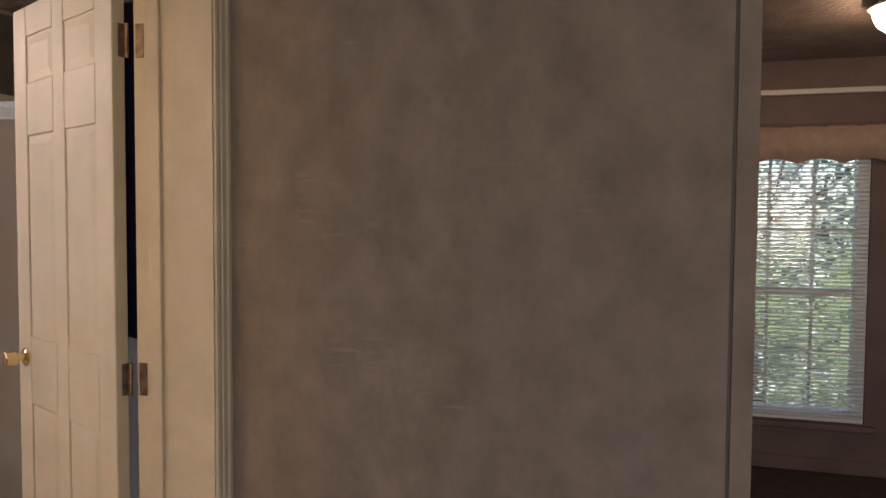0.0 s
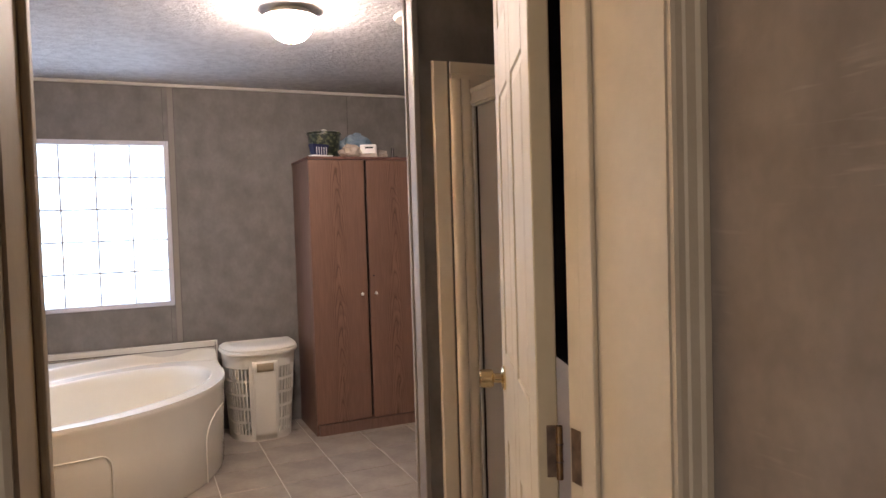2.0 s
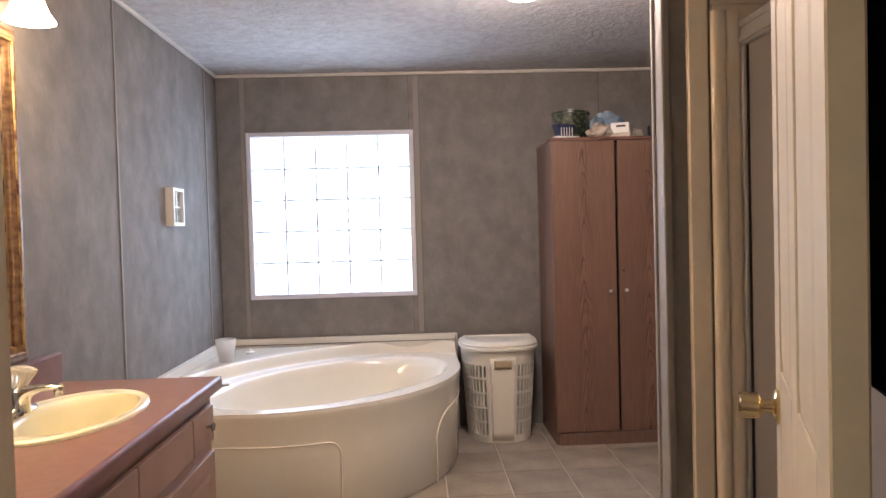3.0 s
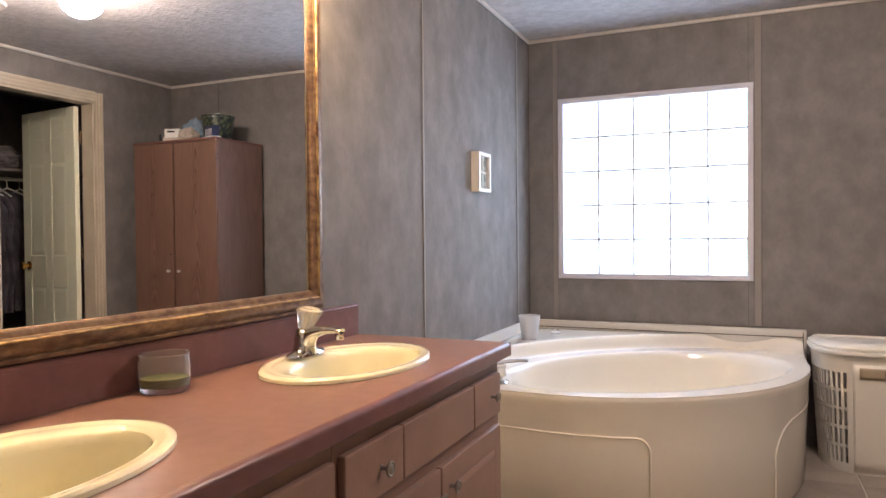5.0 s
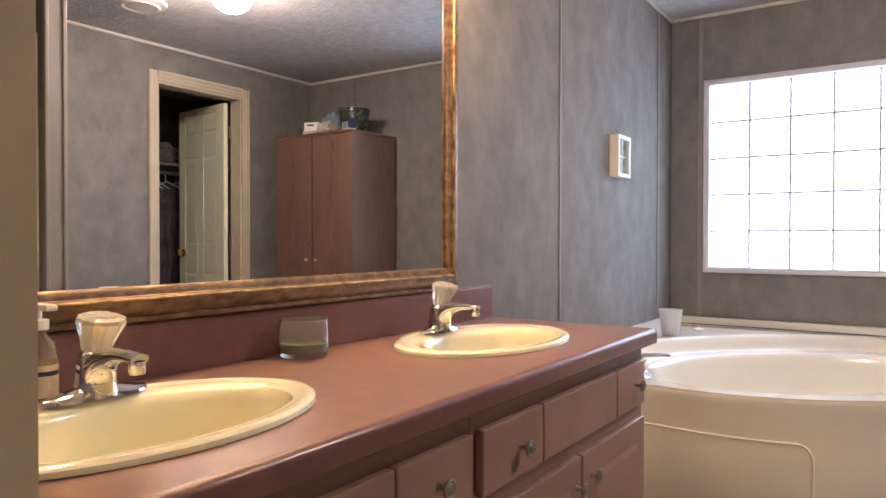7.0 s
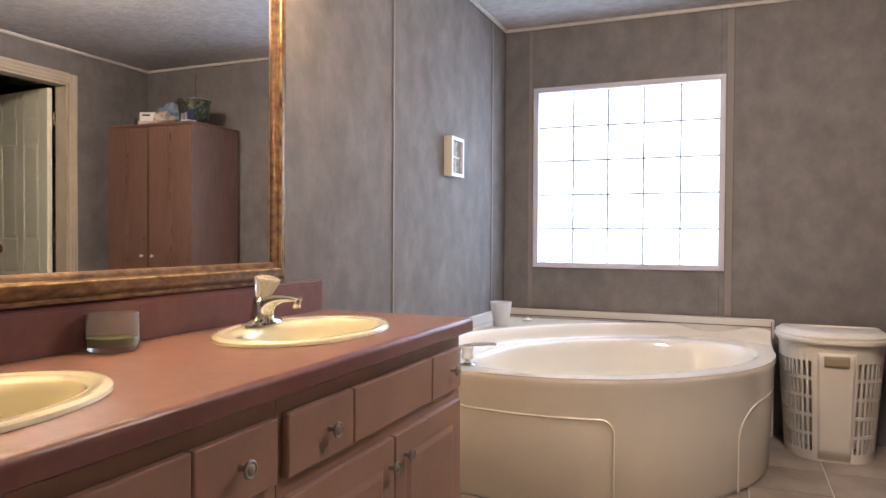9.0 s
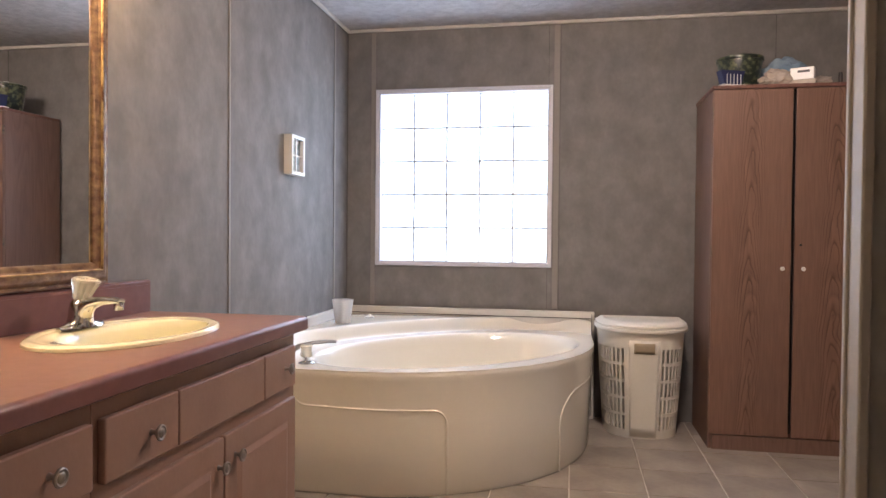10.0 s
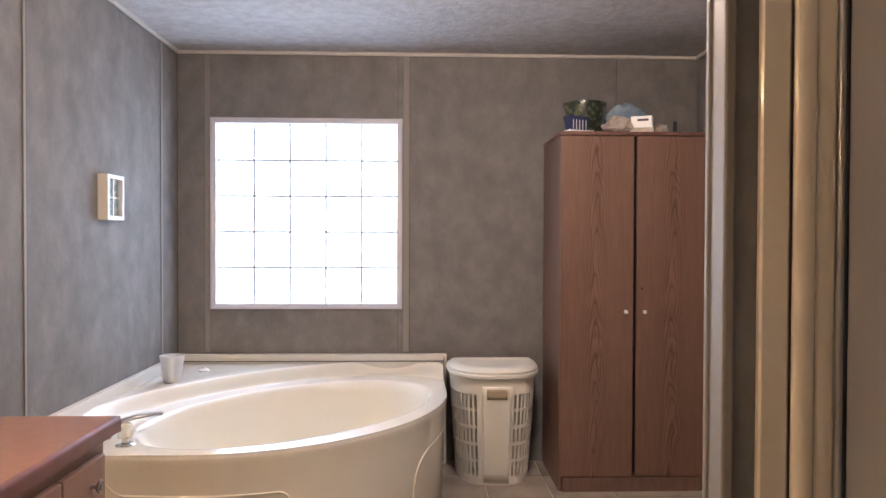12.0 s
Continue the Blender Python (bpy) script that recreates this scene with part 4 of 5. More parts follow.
rings(bm, [[(p[0], p[1], p[2]) for p in loops[-1]], inner], True, False, True)
part("lid", bm, HAMPER, hamper, "dished hamper lid", True)


def front_strip(z, span, out):
    """The middle of the front at a height: span of the outline, pushed out a little."""
    pts = d_ring(0.84 + 0.16 * z / 0.56, z)
    return [(x * 1.0, y - out, zz) for x, y, zz in pts[36 - span:37 + span]]


bm = bmesh.new()
rings(bm, [front_strip(0.012 + 0.05 * k, 6, 0.003 + 0.001 * k / 10) for k in range(11)], False)
pn = part("front_panel", bm, HAMPER, hamper, "plain front panel", True)
pn.modifiers.new("thickness", "SOLIDIFY").thickness = 0.005
bm = bmesh.new()
rings(bm, [front_strip(0.448 + 0.0175 * k, 4, 0.0095) for k in range(4)], False)
lb = part("label_plate", bm, LABEL_TAN, hamper, "tan label plate", True)
lb.modifiers.new("thickness", "SOLIDIFY").thickness = 0.003

# things on top of the wardrobe
bowl = thing("storage_tin", pose(2.161, -0.285, AH + 0.001), "dark green leaf-patterned tin with a lid on the wardrobe", "tin")
part("body", lathe([(0.001, 0), (0.082, 0), (0.088, 0.01), (0.106, 0.150), (0.106, 0.153)], 32), POT_GLAZE, bowl, "", True)
part("lid", lathe([(0.106, 0.1535), (0.113, 0.155), (0.113, 0.169), (0.104, 0.173), (0.001, 0.174)], 32), POT_GLAZE, bowl, "dark tin lid", True)
part("lid_knob", lathe([(0.001, 0.174), (0.012, 0.174), (0.02, 0.183), (0.016, 0.192), (0.001, 0.194)], 16), WHITE_PLASTIC, bowl, "white lid knob", True)
brush = thing("hair_clipper_case", pose(2.09, -0.42, AH + 0.001, 0, 0, 20), "navy ribbed case with white base on the wardrobe", "case")
bm = bmesh.new()
rings(bm, [[(-0.055 * k, -0.022, z), (0.055 * k, -0.022, z), (0.055 * k, 0.022, z), (-0.055 * k, 0.022, z)] for k, z in ((0.80, 0.012), (1.0, 0.055), (1.16, 0.080))], True, True, True)
part("body", bm, NAVY_PLASTIC, brush)
for k in range(5):
    part("rib", boxes((-0.034 + 0.018 * k, -0.031 + 0.018 * k, -0.0255, -0.0225, 0.014, 0.062)), WHITE_PLASTIC, brush, "white rib")
part("base", boxes((-0.062, 0.085, -0.035, 0.03, 0.0, 0.012), bevel=0.005), WHITE_PLASTIC, brush, "white base")


def lumpy(name, sx, sy, sz, seed, mat, m, label, category):
    bm = bmesh.new()
    bmesh.ops.create_icosphere(bm, subdivisions=4, radius=1)
    for v in bm.verts:
        n = noise.noise(v.co * 1.6 + Vector((seed, 0, 0))) * 0.35 + noise.noise(v.co * 4 + Vector((0, seed, 0))) * 0.12 - abs(noise.noise(v.co * 5.5 + Vector((0, 0, seed)))) * 0.22
        v.co *= 1 + n
        v.co.z = max(v.co.z, -0.75)
        v.co = Vector((v.co.x * sx, v.co.y * sy, (v.co.z + 0.75) * sz))
    return tagged(part(name, bm, mat, smooth=True, at=m), label, category)


lumpy("plastic_bag", 0.125, 0.085, 0.098, 3.1, BLUE_BAG, pose(2.375, -0.26, AH + 0.001), "crumpled pale blue plastic bag on the wardrobe", "bag")
lumpy("cloth_pouch", 0.07, 0.06, 0.048, 7.7, CREAM_BAG, pose(2.300, -0.41, AH + 0.001), "small cream pouch on the wardrobe", "pouch")
lumpy("cloth_bundle", 0.07, 0.06, 0.035, 5.2, CREAM_BAG, pose(2.505, -0.34, AH + 0.001), "low crumpled tan bundle on the wardrobe", "bundle")
kit = thing("small_box", pose(2.412, -0.43, AH + 0.001, 0, 0, -22), "white box with dark slot on an open carton", "box")
part("carton", boxes((-0.085, 0.060, -0.034, 0.05, 0.0, 0.022), bevel=0.002), CREAM_BAG, kit, "flat tan carton")
part("case", boxes((-0.050, 0.054, -0.028, 0.045, 0.0225, 0.082), bevel=0.005), WHITE_PLASTIC, kit)
part("slot", boxes((-0.018, 0.034, -0.0295, -0.0281, 0.056, 0.067)), BLACK_PLASTIC, kit, "dark slot")
pen = tagged(part("slim_bottle", lathe([(0.001, 0), (0.009, 0), (0.010, 0.06), (0.007, 0.072), (0.001, 0.073)], 14), BLACK_PLASTIC, smooth=True, at=pose(2.605, -0.36, AH + 0.001)),
             "slim dark bottle standing on the wardrobe", "bottle")
tagged(part("comb", boxes((2.575, 2.615, -0.43, -0.418, AH + 0.001, AH + 0.012), bevel=0.002), BLACK_PLASTIC), "small dark comb on the wardrobe", "comb")
# bottles beside the wardrobe
jar = thing("cleaner_bottle", pose(2.765, -0.50, 0.0), "white plastic bottle on the floor by the wardrobe", "bottle")
part("body", lathe([(0.001, 0), (0.038, 0), (0.042, 0.006), (0.042, 0.105), (0.036, 0.125), (0.016, 0.135), (0.016, 0.145)], 24), HAMPER, jar, "", True)
part("cap", lathe([(0.018, 0.1455), (0.018, 0.165), (0.001, 0.166)], 18, cap0=True), WHITE_PLASTIC, jar, "white cap", True)
brush2 = thing("toilet_brush", pose(2.775, -0.34, 0.0), "white toilet brush holder behind the bottle", "brush")
part("holder", lathe([(0.001, 0), (0.045, 0), (0.040, 0.13), (0.034, 0.14)], 20), WHITE_PLASTIC, brush2, "", True)
part("handle", lathe([(0.010, 0.14), (0.009, 0.30), (0.013, 0.33), (0.001, 0.345)], 12, cap0=True), WHITE_PLASTIC, brush2, "", True)

# ---------------------------------------------------------------- vanity
CT, VX, VY0, VY1 = 0.775, 0.548, -3.8305, -2.013       # top, front, ends
SINKS = (-2.485, -3.405)
SKX, SRX, SRY = 0.273, 0.184, 0.282
top = thing("countertop", pose(0, 0, 0), "mauve-brown laminate vanity top with rolled front edge", "countertop")
bm = bmesh.new()
cuts = [VY0, SINKS[1] - 0.31, SINKS[1] + 0.31, SINKS[0] - 0.31, SINKS[0] + 0.31, VY1]
XF = VX - 0.014
for i, (a, b) in enumerate(zip(cuts, cuts[1:])):
    if i % 2 == 0:
        vs = [bm.verts.new(p) for p in ((0.002, a, CT), (XF, a, CT), (XF, b, CT), (0.002, b, CT))]
        bm.faces.new(vs)
        continue
    cy, n = (a + b) / 2, 48
    hole, rim = [], []
    for k in range(n):
        t = 2 * math.pi * k / n
        dx, dy = math.cos(t), math.sin(t)
        hole.append((SKX + SRX * 0.93 * dx, cy + SRY * 0.93 * dy, CT))
        s = min((XF - SKX) / dx if dx > 1e-9 else 9, (0.002 - SKX) / dx if dx < -1e-9 else 9, 0.31 / abs(dy) if abs(dy) > 1e-9 else 9)
        rim.append((SKX + s * dx, cy + s * dy, CT))
    rings(bm, [rim, hole], True)
    for cx, cyy in ((XF, a), (XF, b), (0.002, a), (0.002, b)):
        near = sorted(range(n), key=lambda k: (rim[k][0] - cx) ** 2 + (rim[k][1] - cyy) ** 2)[:2]
        if min((rim[k][0] - cx) ** 2 + (rim[k][1] - cyy) ** 2 for k in near) > 1e-8:
            bm.faces.new([bm.verts.new(p) for p in (rim[near[0]], rim[near[1]], (cx, cyy, CT))])
part("surface", bm, LAMINATE, top)
bm = bmesh.new()
nose = [(XF, CT)] + [(XF + 0.014 * math.sin(b), CT - 0.014 + 0.014 * math.cos(b)) for b in [math.pi / 2 * i / 6 for i in range(1, 7)]]
nose += [(VX, CT - 0.038), (VX - 0.006, CT - 0.042), (XF - 0.02, CT - 0.042)]
rings(bm, [[(x, VY0, z) for x, z in nose], [(x, VY1, z) for x, z in nose]], False)
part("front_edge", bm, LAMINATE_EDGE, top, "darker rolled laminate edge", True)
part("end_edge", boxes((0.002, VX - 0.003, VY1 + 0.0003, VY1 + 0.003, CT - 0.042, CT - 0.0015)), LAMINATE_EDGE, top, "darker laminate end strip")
bm = bmesh.new()
prism(bm, [(0.0015, CT + 0.0870), (0.0203, CT + 0.0870), (0.0203, CT + 0.0950), (0.0192, CT + 0.0985), (0.0165, CT + 0.1008), (0.0130, CT + 0.1015), (0.0015, CT + 0.1015)], "y", VY0, VY1 - 0.006)
splash = thing("backsplash", pose(0, 0, 0), "mauve laminate backsplash along the wall", "backsplash")
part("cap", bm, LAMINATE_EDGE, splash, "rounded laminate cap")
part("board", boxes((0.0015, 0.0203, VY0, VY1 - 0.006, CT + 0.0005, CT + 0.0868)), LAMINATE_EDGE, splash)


def knob_mesh():
    return lathe([(0.007, 0.0), (0.005, 0.004), (0.005, 0.014), (0.014, 0.0175), (0.0165, 0.0205), (0.0160, 0.0230), (0.0135, 0.0245), (0.0118, 0.0232), (0.0100, 0.0225), (0.0085, 0.0236), (0.0065, 0.0250), (0.001, 0.0255)], 22)


def raised_door(parent, name, y0, y1, z0, z1, knob_y, knob_z, raised=True):
    """A door or drawer front on the cabinet's face, with a bevelled field and a knob."""
    x = 0.5125
    bm = bmesh.new()
    box(bm, x, x + 0.018, y0, y1, z0, z1, bevel=0.004, seg=2)
    if raised:
        f = 0.052
        loops = []
        for inset, rise in ((0.0, -0.004), (0.004, -0.0005), (0.008, -0.0005), (0.024, 0.005), (0.026, 0.005)):
            i = f + inset
            loops.append([(x + 0.0183 + rise, y0 + i, z0 + i), (x + 0.0183 + rise, y1 - i, z0 + i), (x + 0.0183 + rise, y1 - i, z1 - i), (x + 0.0183 + rise, y0 + i, z1 - i)])
        loops[0] = [(x + 0.0183, p[1], p[2]) for p in loops[0]]
        rings(bm, loops, True, False, True)
    d = part(name, bm, CABINET, parent)
    if knob_y is not None:
        part("knob", knob_mesh(), PEWTER, d, "dark pewter knob", True, at=pose(x + 0.018, knob_y, knob_z, 0, 90, 0))
    return d


def vanity(y0, y1, inset, label):
    """A sink base: two drawers and a false front over two doors; inset: of the first drawer from the end."""
    ob = thing("vanity_cabinet", pose(0, 0, 0), label, "cabinet", "vanity cabinets")
    part("carcass", boxes((0.004, 0.486, y0 + 0.001, y1 - 0.001, 0.09, 0.55)), CABINET, ob, "mauve-brown painted cabinet body")
    part("face_frame", boxes((0.4865, 0.512, y0 + 0.001, y1 - 0.001, 0.09, CT - 0.043)), CABINET, ob, "mauve-brown painted face frame")
    for y in (y0 + 0.001, y1 - 0.016):
        part("side_panel", boxes((0.004, 0.486, y, y + 0.015, 0.5505, CT - 0.043)), CABINET, ob)
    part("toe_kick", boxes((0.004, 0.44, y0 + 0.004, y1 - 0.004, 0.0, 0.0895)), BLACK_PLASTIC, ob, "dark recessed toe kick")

    def at(v):
        return y1 - v

    def span(a, b):
        return tuple(sorted((at(a), at(b))))

    raised_door(ob, "drawer", *span(inset, inset + 0.209), 0.575, 0.694, at(0.106 if inset > 0.02 else 0.120), 0.637, False)
    raised_door(ob, "false_front", *span(inset + 0.213, 0.652), 0.575, 0.694, None, 0, False)
    raised_door(ob, "drawer", *span(0.656, 0.890), 0.575, 0.694, at(0.754), 0.633, False)
    raised_door(ob, "door", *span(0.028, 0.456), 0.11, 0.540, at(0.408), 0.482)
    raised_door(ob, "door", *span(0.462, 0.890), 0.11, 0.540, at(0.490), 0.475)
    return ob


vanity(-2.940, -2.035, 0.028, "mauve-brown painted sink cabinet near the tub")
vanity(-3.8305, -2.9405, 0.016, "mauve-brown painted sink cabinet near the door")

for sy in SINKS:
    sink = thing("sink", pose(SKX, sy, CT), "bone-coloured oval drop-in sink in the vanity top", "sink", "vanity sinks")
    bm = bmesh.new()
    prof = ((1.0, 0.001, 0), (0.995, 0.008, 0), (0.97, 0.0125, 0), (0.92, 0.013, 0), (0.885, 0.010, 0), (0.865, 0.0105, 0.0))
    inner = ((0.79, 0.009, 0.020), (0.775, 0.004, 0.025), (0.762, -0.010, 0.028), (0.74, -0.05, 0.028), (0.70, -0.105, 0.016), (0.52, -0.138, 0.010), (0.2, -0.142, 0.0), (0.06, -0.145, 0.0))
    loops = []
    for k, z, off in prof + inner:
        loops.append([(off + SRX * k * math.cos(2 * math.pi * i / 64), SRY * k * math.sin(2 * math.pi * i / 64), z) for i in range(64)])
    rings(bm, loops, True, False, True)
    part("basin", bm, BONE, sink, "", True)
    part("drain", lathe([(0.001, -0.1425), (0.020, -0.1425), (0.022, -0.1440)], 20), CHROME, sink, "chrome drain ring", True)

    fx = -0.133
    fau = thing("faucet", pose(SKX + fx, sy + (0.015 if sy < -3 else -0.005), CT + 0.0135) @ Matrix.Diagonal((0.94, 1.0, 0.76, 1)), "chrome single-handle faucet with clear acrylic knob", "faucet", "vanity faucets")
    bm = bmesh.new()
    loops = []
    for k in range(13):
        y = -0.078 + 0.013 * k
        e = math.sqrt(max(0.02, 1 - (y / 0.080) ** 2))
        w, h = 0.026 * e + 0.002, 0.012 + 0.026 * max(0.0, 1 - abs(y) / 0.075) ** 1.2
        loops.append([(w * math.cos(b), y, h * max(0.0, math.sin(b)) if b <= math.pi else 0.0) for b in [math.pi * i / 12 for i in range(13)]])
    rings(bm, loops, True, True, True)
    part("base", bm, CHROME, fau, "", True)
    bm = bmesh.new()
    loops = []
    spine = [(-0.002, 0.004), (0.000, 0.034), (0.008, 0.060), (0.030, 0.080), (0.066, 0.090), (0.098, 0.091), (0.120, 0.088)]
    sizes = [(0.034, 0.036), (0.030, 0.030), (0.028, 0.026), (0.021, 0.022), (0.014, 0.018), (0.011, 0.016), (0.010, 0.014)]
    for k, ((sx0, sz0), (ht, wy)) in enumerate(zip(spine, sizes)):
        a, b = spine[max(0, k - 1)], spine[min(6, k + 1)]
        ln = math.hypot(b[0] - a[0], b[1] - a[1])
        nx, nz = -(b[1] - a[1]) / ln, (b[0] - a[0]) / ln
        if k == 0:
            nx, nz = -1.0, 0.0
        ring = []
        for i in range(20):
            t = 2 * math.pi * i / 20
            q = ht * math.sin(t)
            ring.append((sx0 + nx * q, wy * math.cos(t), max(0.002, sz0 + nz * q)))
        loops.append(ring)
    rings(bm, loops, True, True, True)
    part("spout", bm, CHROME, fau, "", True)
    part("aerator", lathe([(0.001, 0.060), (0.011, 0.060), (0.012, 0.064), (0.012, 0.084)], 16, shift=(0.112, 0, 0)), CHROME, fau, "", True)
    part("stem", lathe([(0.030, 0.030), (0.0285, 0.062), (0.024, 0.084), (0.018, 0.092)], 24, cap1=True), CHROME, fau, "", True)
    bm = bmesh.new()
    loops = []
    for r, z in ((0.016, 0.0), (0.019, 0.004), (0.022, 0.020), (0.0265, 0.038), (0.0315, 0.054), (0.0335, 0.062), (0.0315, 0.069), (0.022, 0.073), (0.010, 0.071), (0.003, 0.070)):
        loops.append([((r + (0.0024 if i % 2 else 0)) * math.cos(2 * math.pi * i / 24), (r + (0.0024 if i % 2 else 0)) * math.sin(2 * math.pi * i / 24), z) for i in range(24)])
    rings(bm, loops, True, True, True)
    part("knob", bm, ACRYLIC, fau, "clear fluted acrylic knob", at=pose(0.001, 0, 0.0915, 0, 15, 0))
    bm = bmesh.new()
    tube(bm, [(-0.024, 0, 0.03), (-0.024, 0, 0.075)], 0.0028, 8)
    tube(bm, [(-0.024, 0, 0.075), (-0.024, 0, 0.084)], 0.006, 10)
    part("lift_rod", bm, CHROME, fau, "", True)

candle = thing("candle_jar", pose(0.076, -2.905, CT + 0.0005), "glass candle jar with green wax on the countertop", "candle")
part("glass", lathe([(0.001, 0), (0.044, 0), (0.049, 0.005), (0.052, 0.025), (0.0525, 0.062), (0.0495, 0.070), (0.0515, 0.078), (0.050, 0.080), (0.047, 0.078), (0.0465, 0.070), (0.0500, 0.062), (0.0495, 0.012), (0.001, 0.009)], 36), JAR_GLASS, candle, "", True)
part("wax", lathe([(0.001, 0.010), (0.0485, 0.012), (0.0490, 0.030), (0.045, 0.028), (0.001, 0.027)], 32), CANDLE_WAX, candle, "green wax", True)
soap = thing("soap_dispenser", pose(0.094, -3.450, CT + 0.0005) @ Matrix.Diagonal((0.9, 0.9, 0.84, 1)), "clear pump bottle of hand soap beside the sink", "soap bottle")
part("bottle", lathe([(0.001, 0), (0.030, 0), (0.033, 0.006), (0.034, 0.085), (0.028, 0.115), (0.014, 0.130), (0.013, 0.138)], 28, sy=0.8), LIQUID_SOAP, soap, "", True)
part("label", lathe([(0.0345, 0.025), (0.0347, 0.080)], 28, sy=0.8), LABEL_WHITE, soap, "printed tan and navy label", True)
part("stripe", lathe([(0.0352, 0.062), (0.0352, 0.070)], 28, sy=0.8), NAVY_PLASTIC, soap, "", True)
part("collar", lathe([(0.016, 0.1385), (0.016, 0.155), (0.006, 0.158), (0.006, 0.172)], 18, cap0=True, cap1=True), HAMPER, soap, "white pump collar", True)
bm = bmesh.new()
box(bm, -0.010, 0.046, -0.010, 0.010, 0.1725, 0.184, bevel=0.004)
part("pump_head", bm, HAMPER, soap, "white pump head", True)

# mirror
mirror = thing("mirror", pose(0.017, 0, 0), "large wall mirror in an antique gold frame", "mirror")
MY0, MY1, MZ0, MZ1, FW = -3.775, -2.240, 0.8775, 1.885, 0.064
part("glass", boxes((0.002, 0.010, MY0 + FW - 0.008, MY1 - FW + 0.008, MZ0 + FW - 0.008, MZ1 - FW + 0.008)), MIRROR, mirror, "silvered mirror glass")
section = [(0.0, -0.0155), (0.0, 0.012), (0.003, 0.017), (0.009, 0.018), (0.012, 0.0155), (0.016, 0.021), (0.026, 0.029), (0.038, 0.031), (0.046, 0.027), (0.049, 0.022), (0.058, 0.020), (FW, 0.013), (FW, 0.002)]
beadsec = [(0.0405, 0.0285), (0.0413, 0.0320), (0.0432, 0.0332), (0.0451, 0.0318), (0.0460, 0.0260)]


def frame_run(sec, y0, y1, z0, z1):
    bm = bmesh.new()
    loops = []
    for a, x in sec:
        loops.append([(x, y0 + a, z0 + a), (x, y1 - a, z0 + a), (x, y1 - a, z1 - a), (x, y0 + a, z1 - a)])
    rings(bm, loops, True)
    return bm


part("frame", frame_run(section, MY0, MY1, MZ0, MZ1), GOLD_FRAME, mirror, "mottled dark gold moulding", True)
part("frame_bead", frame_run(beadsec, MY0, MY1, MZ0, MZ1), GOLD_LINE, mirror, "bright gold bead", True)

# vanity light: bar with four glass shades
bar = thing("vanity_light", pose(0, 0, -0.02), "wall light bar with lit glass shades above the mirror", "wall light")
part("back_plate", boxes((0.002, 0.030, -3.47, -2.25, 1.985, 2.075), bevel=0.008), BRASS, bar, "brass back plate", True)
for y in (-2.33, -2.685, -3.04, -3.395):
    bm = bmesh.new()
    tube(bm, [(0.028, y, 2.03), (0.075, y, 2.035), (0.115, y, 2.025), (0.125, y, 2.005)], 0.008, 10)
    arm = part("arm", bm, BRASS, bar, "", True)
    part("shade", lathe([(0.018, 2.005), (0.028, 1.995), (0.040, 1.965), (0.056, 1.925), (0.070, 1.905), (0.067, 1.904), (0.052, 1.926), (0.036, 1.964), (0.022, 1.99)], 28, cap0=True, shift=(0.125, y, 0)), SHADE_GLOW, arm,
         "lit frosted glass shade", True)

# shadow-box picture
pic = thing("picture_frame", pose(0, 0, 0), "small deep cream window-shaped frame with grey-green print", "picture")
PY0, PY1, PZ0, PZ1 = -0.938, -0.780, 1.309, 1.497
part("frame", boxes((0.001, 0.042, PY0, PY0 + 0.016, PZ0, PZ1), (0.001, 0.042, PY1 - 0.016, PY1, PZ0, PZ1), (0.001, 0.042, PY0 + 0.016, PY1 - 0.016, PZ0, PZ0 + 0.016),
                    (0.001, 0.042, PY0 + 0.016, PY1 - 0.016, PZ1 - 0.016, PZ1)), TUB_LEDGE, pic, "cream box frame")
part("mat_board", boxes((0.002, 0.022, PY0 + 0.0162, PY1 - 0.0162, PZ0 + 0.0162, PZ1 - 0.0162)), PAPER, pic, "white mat")
part("cross_bar", boxes((0.0245, 0.0305, PY0 + 0.0162, PY1 - 0.0162, (PZ0 + PZ1) / 2 - 0.0035, (PZ0 + PZ1) / 2 + 0.0035)), TUB_LEDGE, pic, "slim white muntin")
part("cross_bar", boxes((0.0240, 0.0300, (PY0 + PY1) / 2 - 0.0035, (PY0 + PY1) / 2 + 0.0035, PZ0 + 0.0162, PZ1 - 0.0162)), TUB_LEDGE, pic, "slim white muntin")
part("print", boxes((0.0222, 0.0235, PY0 + 0.018, PY1 - 0.018, PZ0 + 0.018, PZ1 - 0.018)), PICTURE_ART, pic, "grey-green landscape print")

# ceiling dome light and detector
def dome_light(x, y, glow, label):
    ob = thing("ceiling_light", pose(x, y, H), label, "ceiling light")
    # pan flange is widened past the dome to keep its glow off the ceiling
    part("pan", lathe([(0.001, -0.001), (0.080, -0.001), (0.086, -0.006), (0.090, -0.022), (0.116, -0.027), (0.116, -0.031), (0.060, -0.032)], 36), CROWN_PAINT, ob, "pale metal ceiling pan with a flange added to block glow", True)
    part("dome", lathe([(0.099, -0.0325), (0.101, -0.040), (0.100, -0.052), (0.094, -0.074), (0.080, -0.099), (0.056, -0.120), (0.028, -0.132), (0.001, -0.135)], 36), glow, ob, "lit frosted glass dome", True)
    part("finial", lathe([(0.001, -0.135), (0.007, -0.1355), (0.008, -0.140), (0.004, -0.145), (0.001, -0.146)], 14), BRASS, ob, "", True)
    return ob


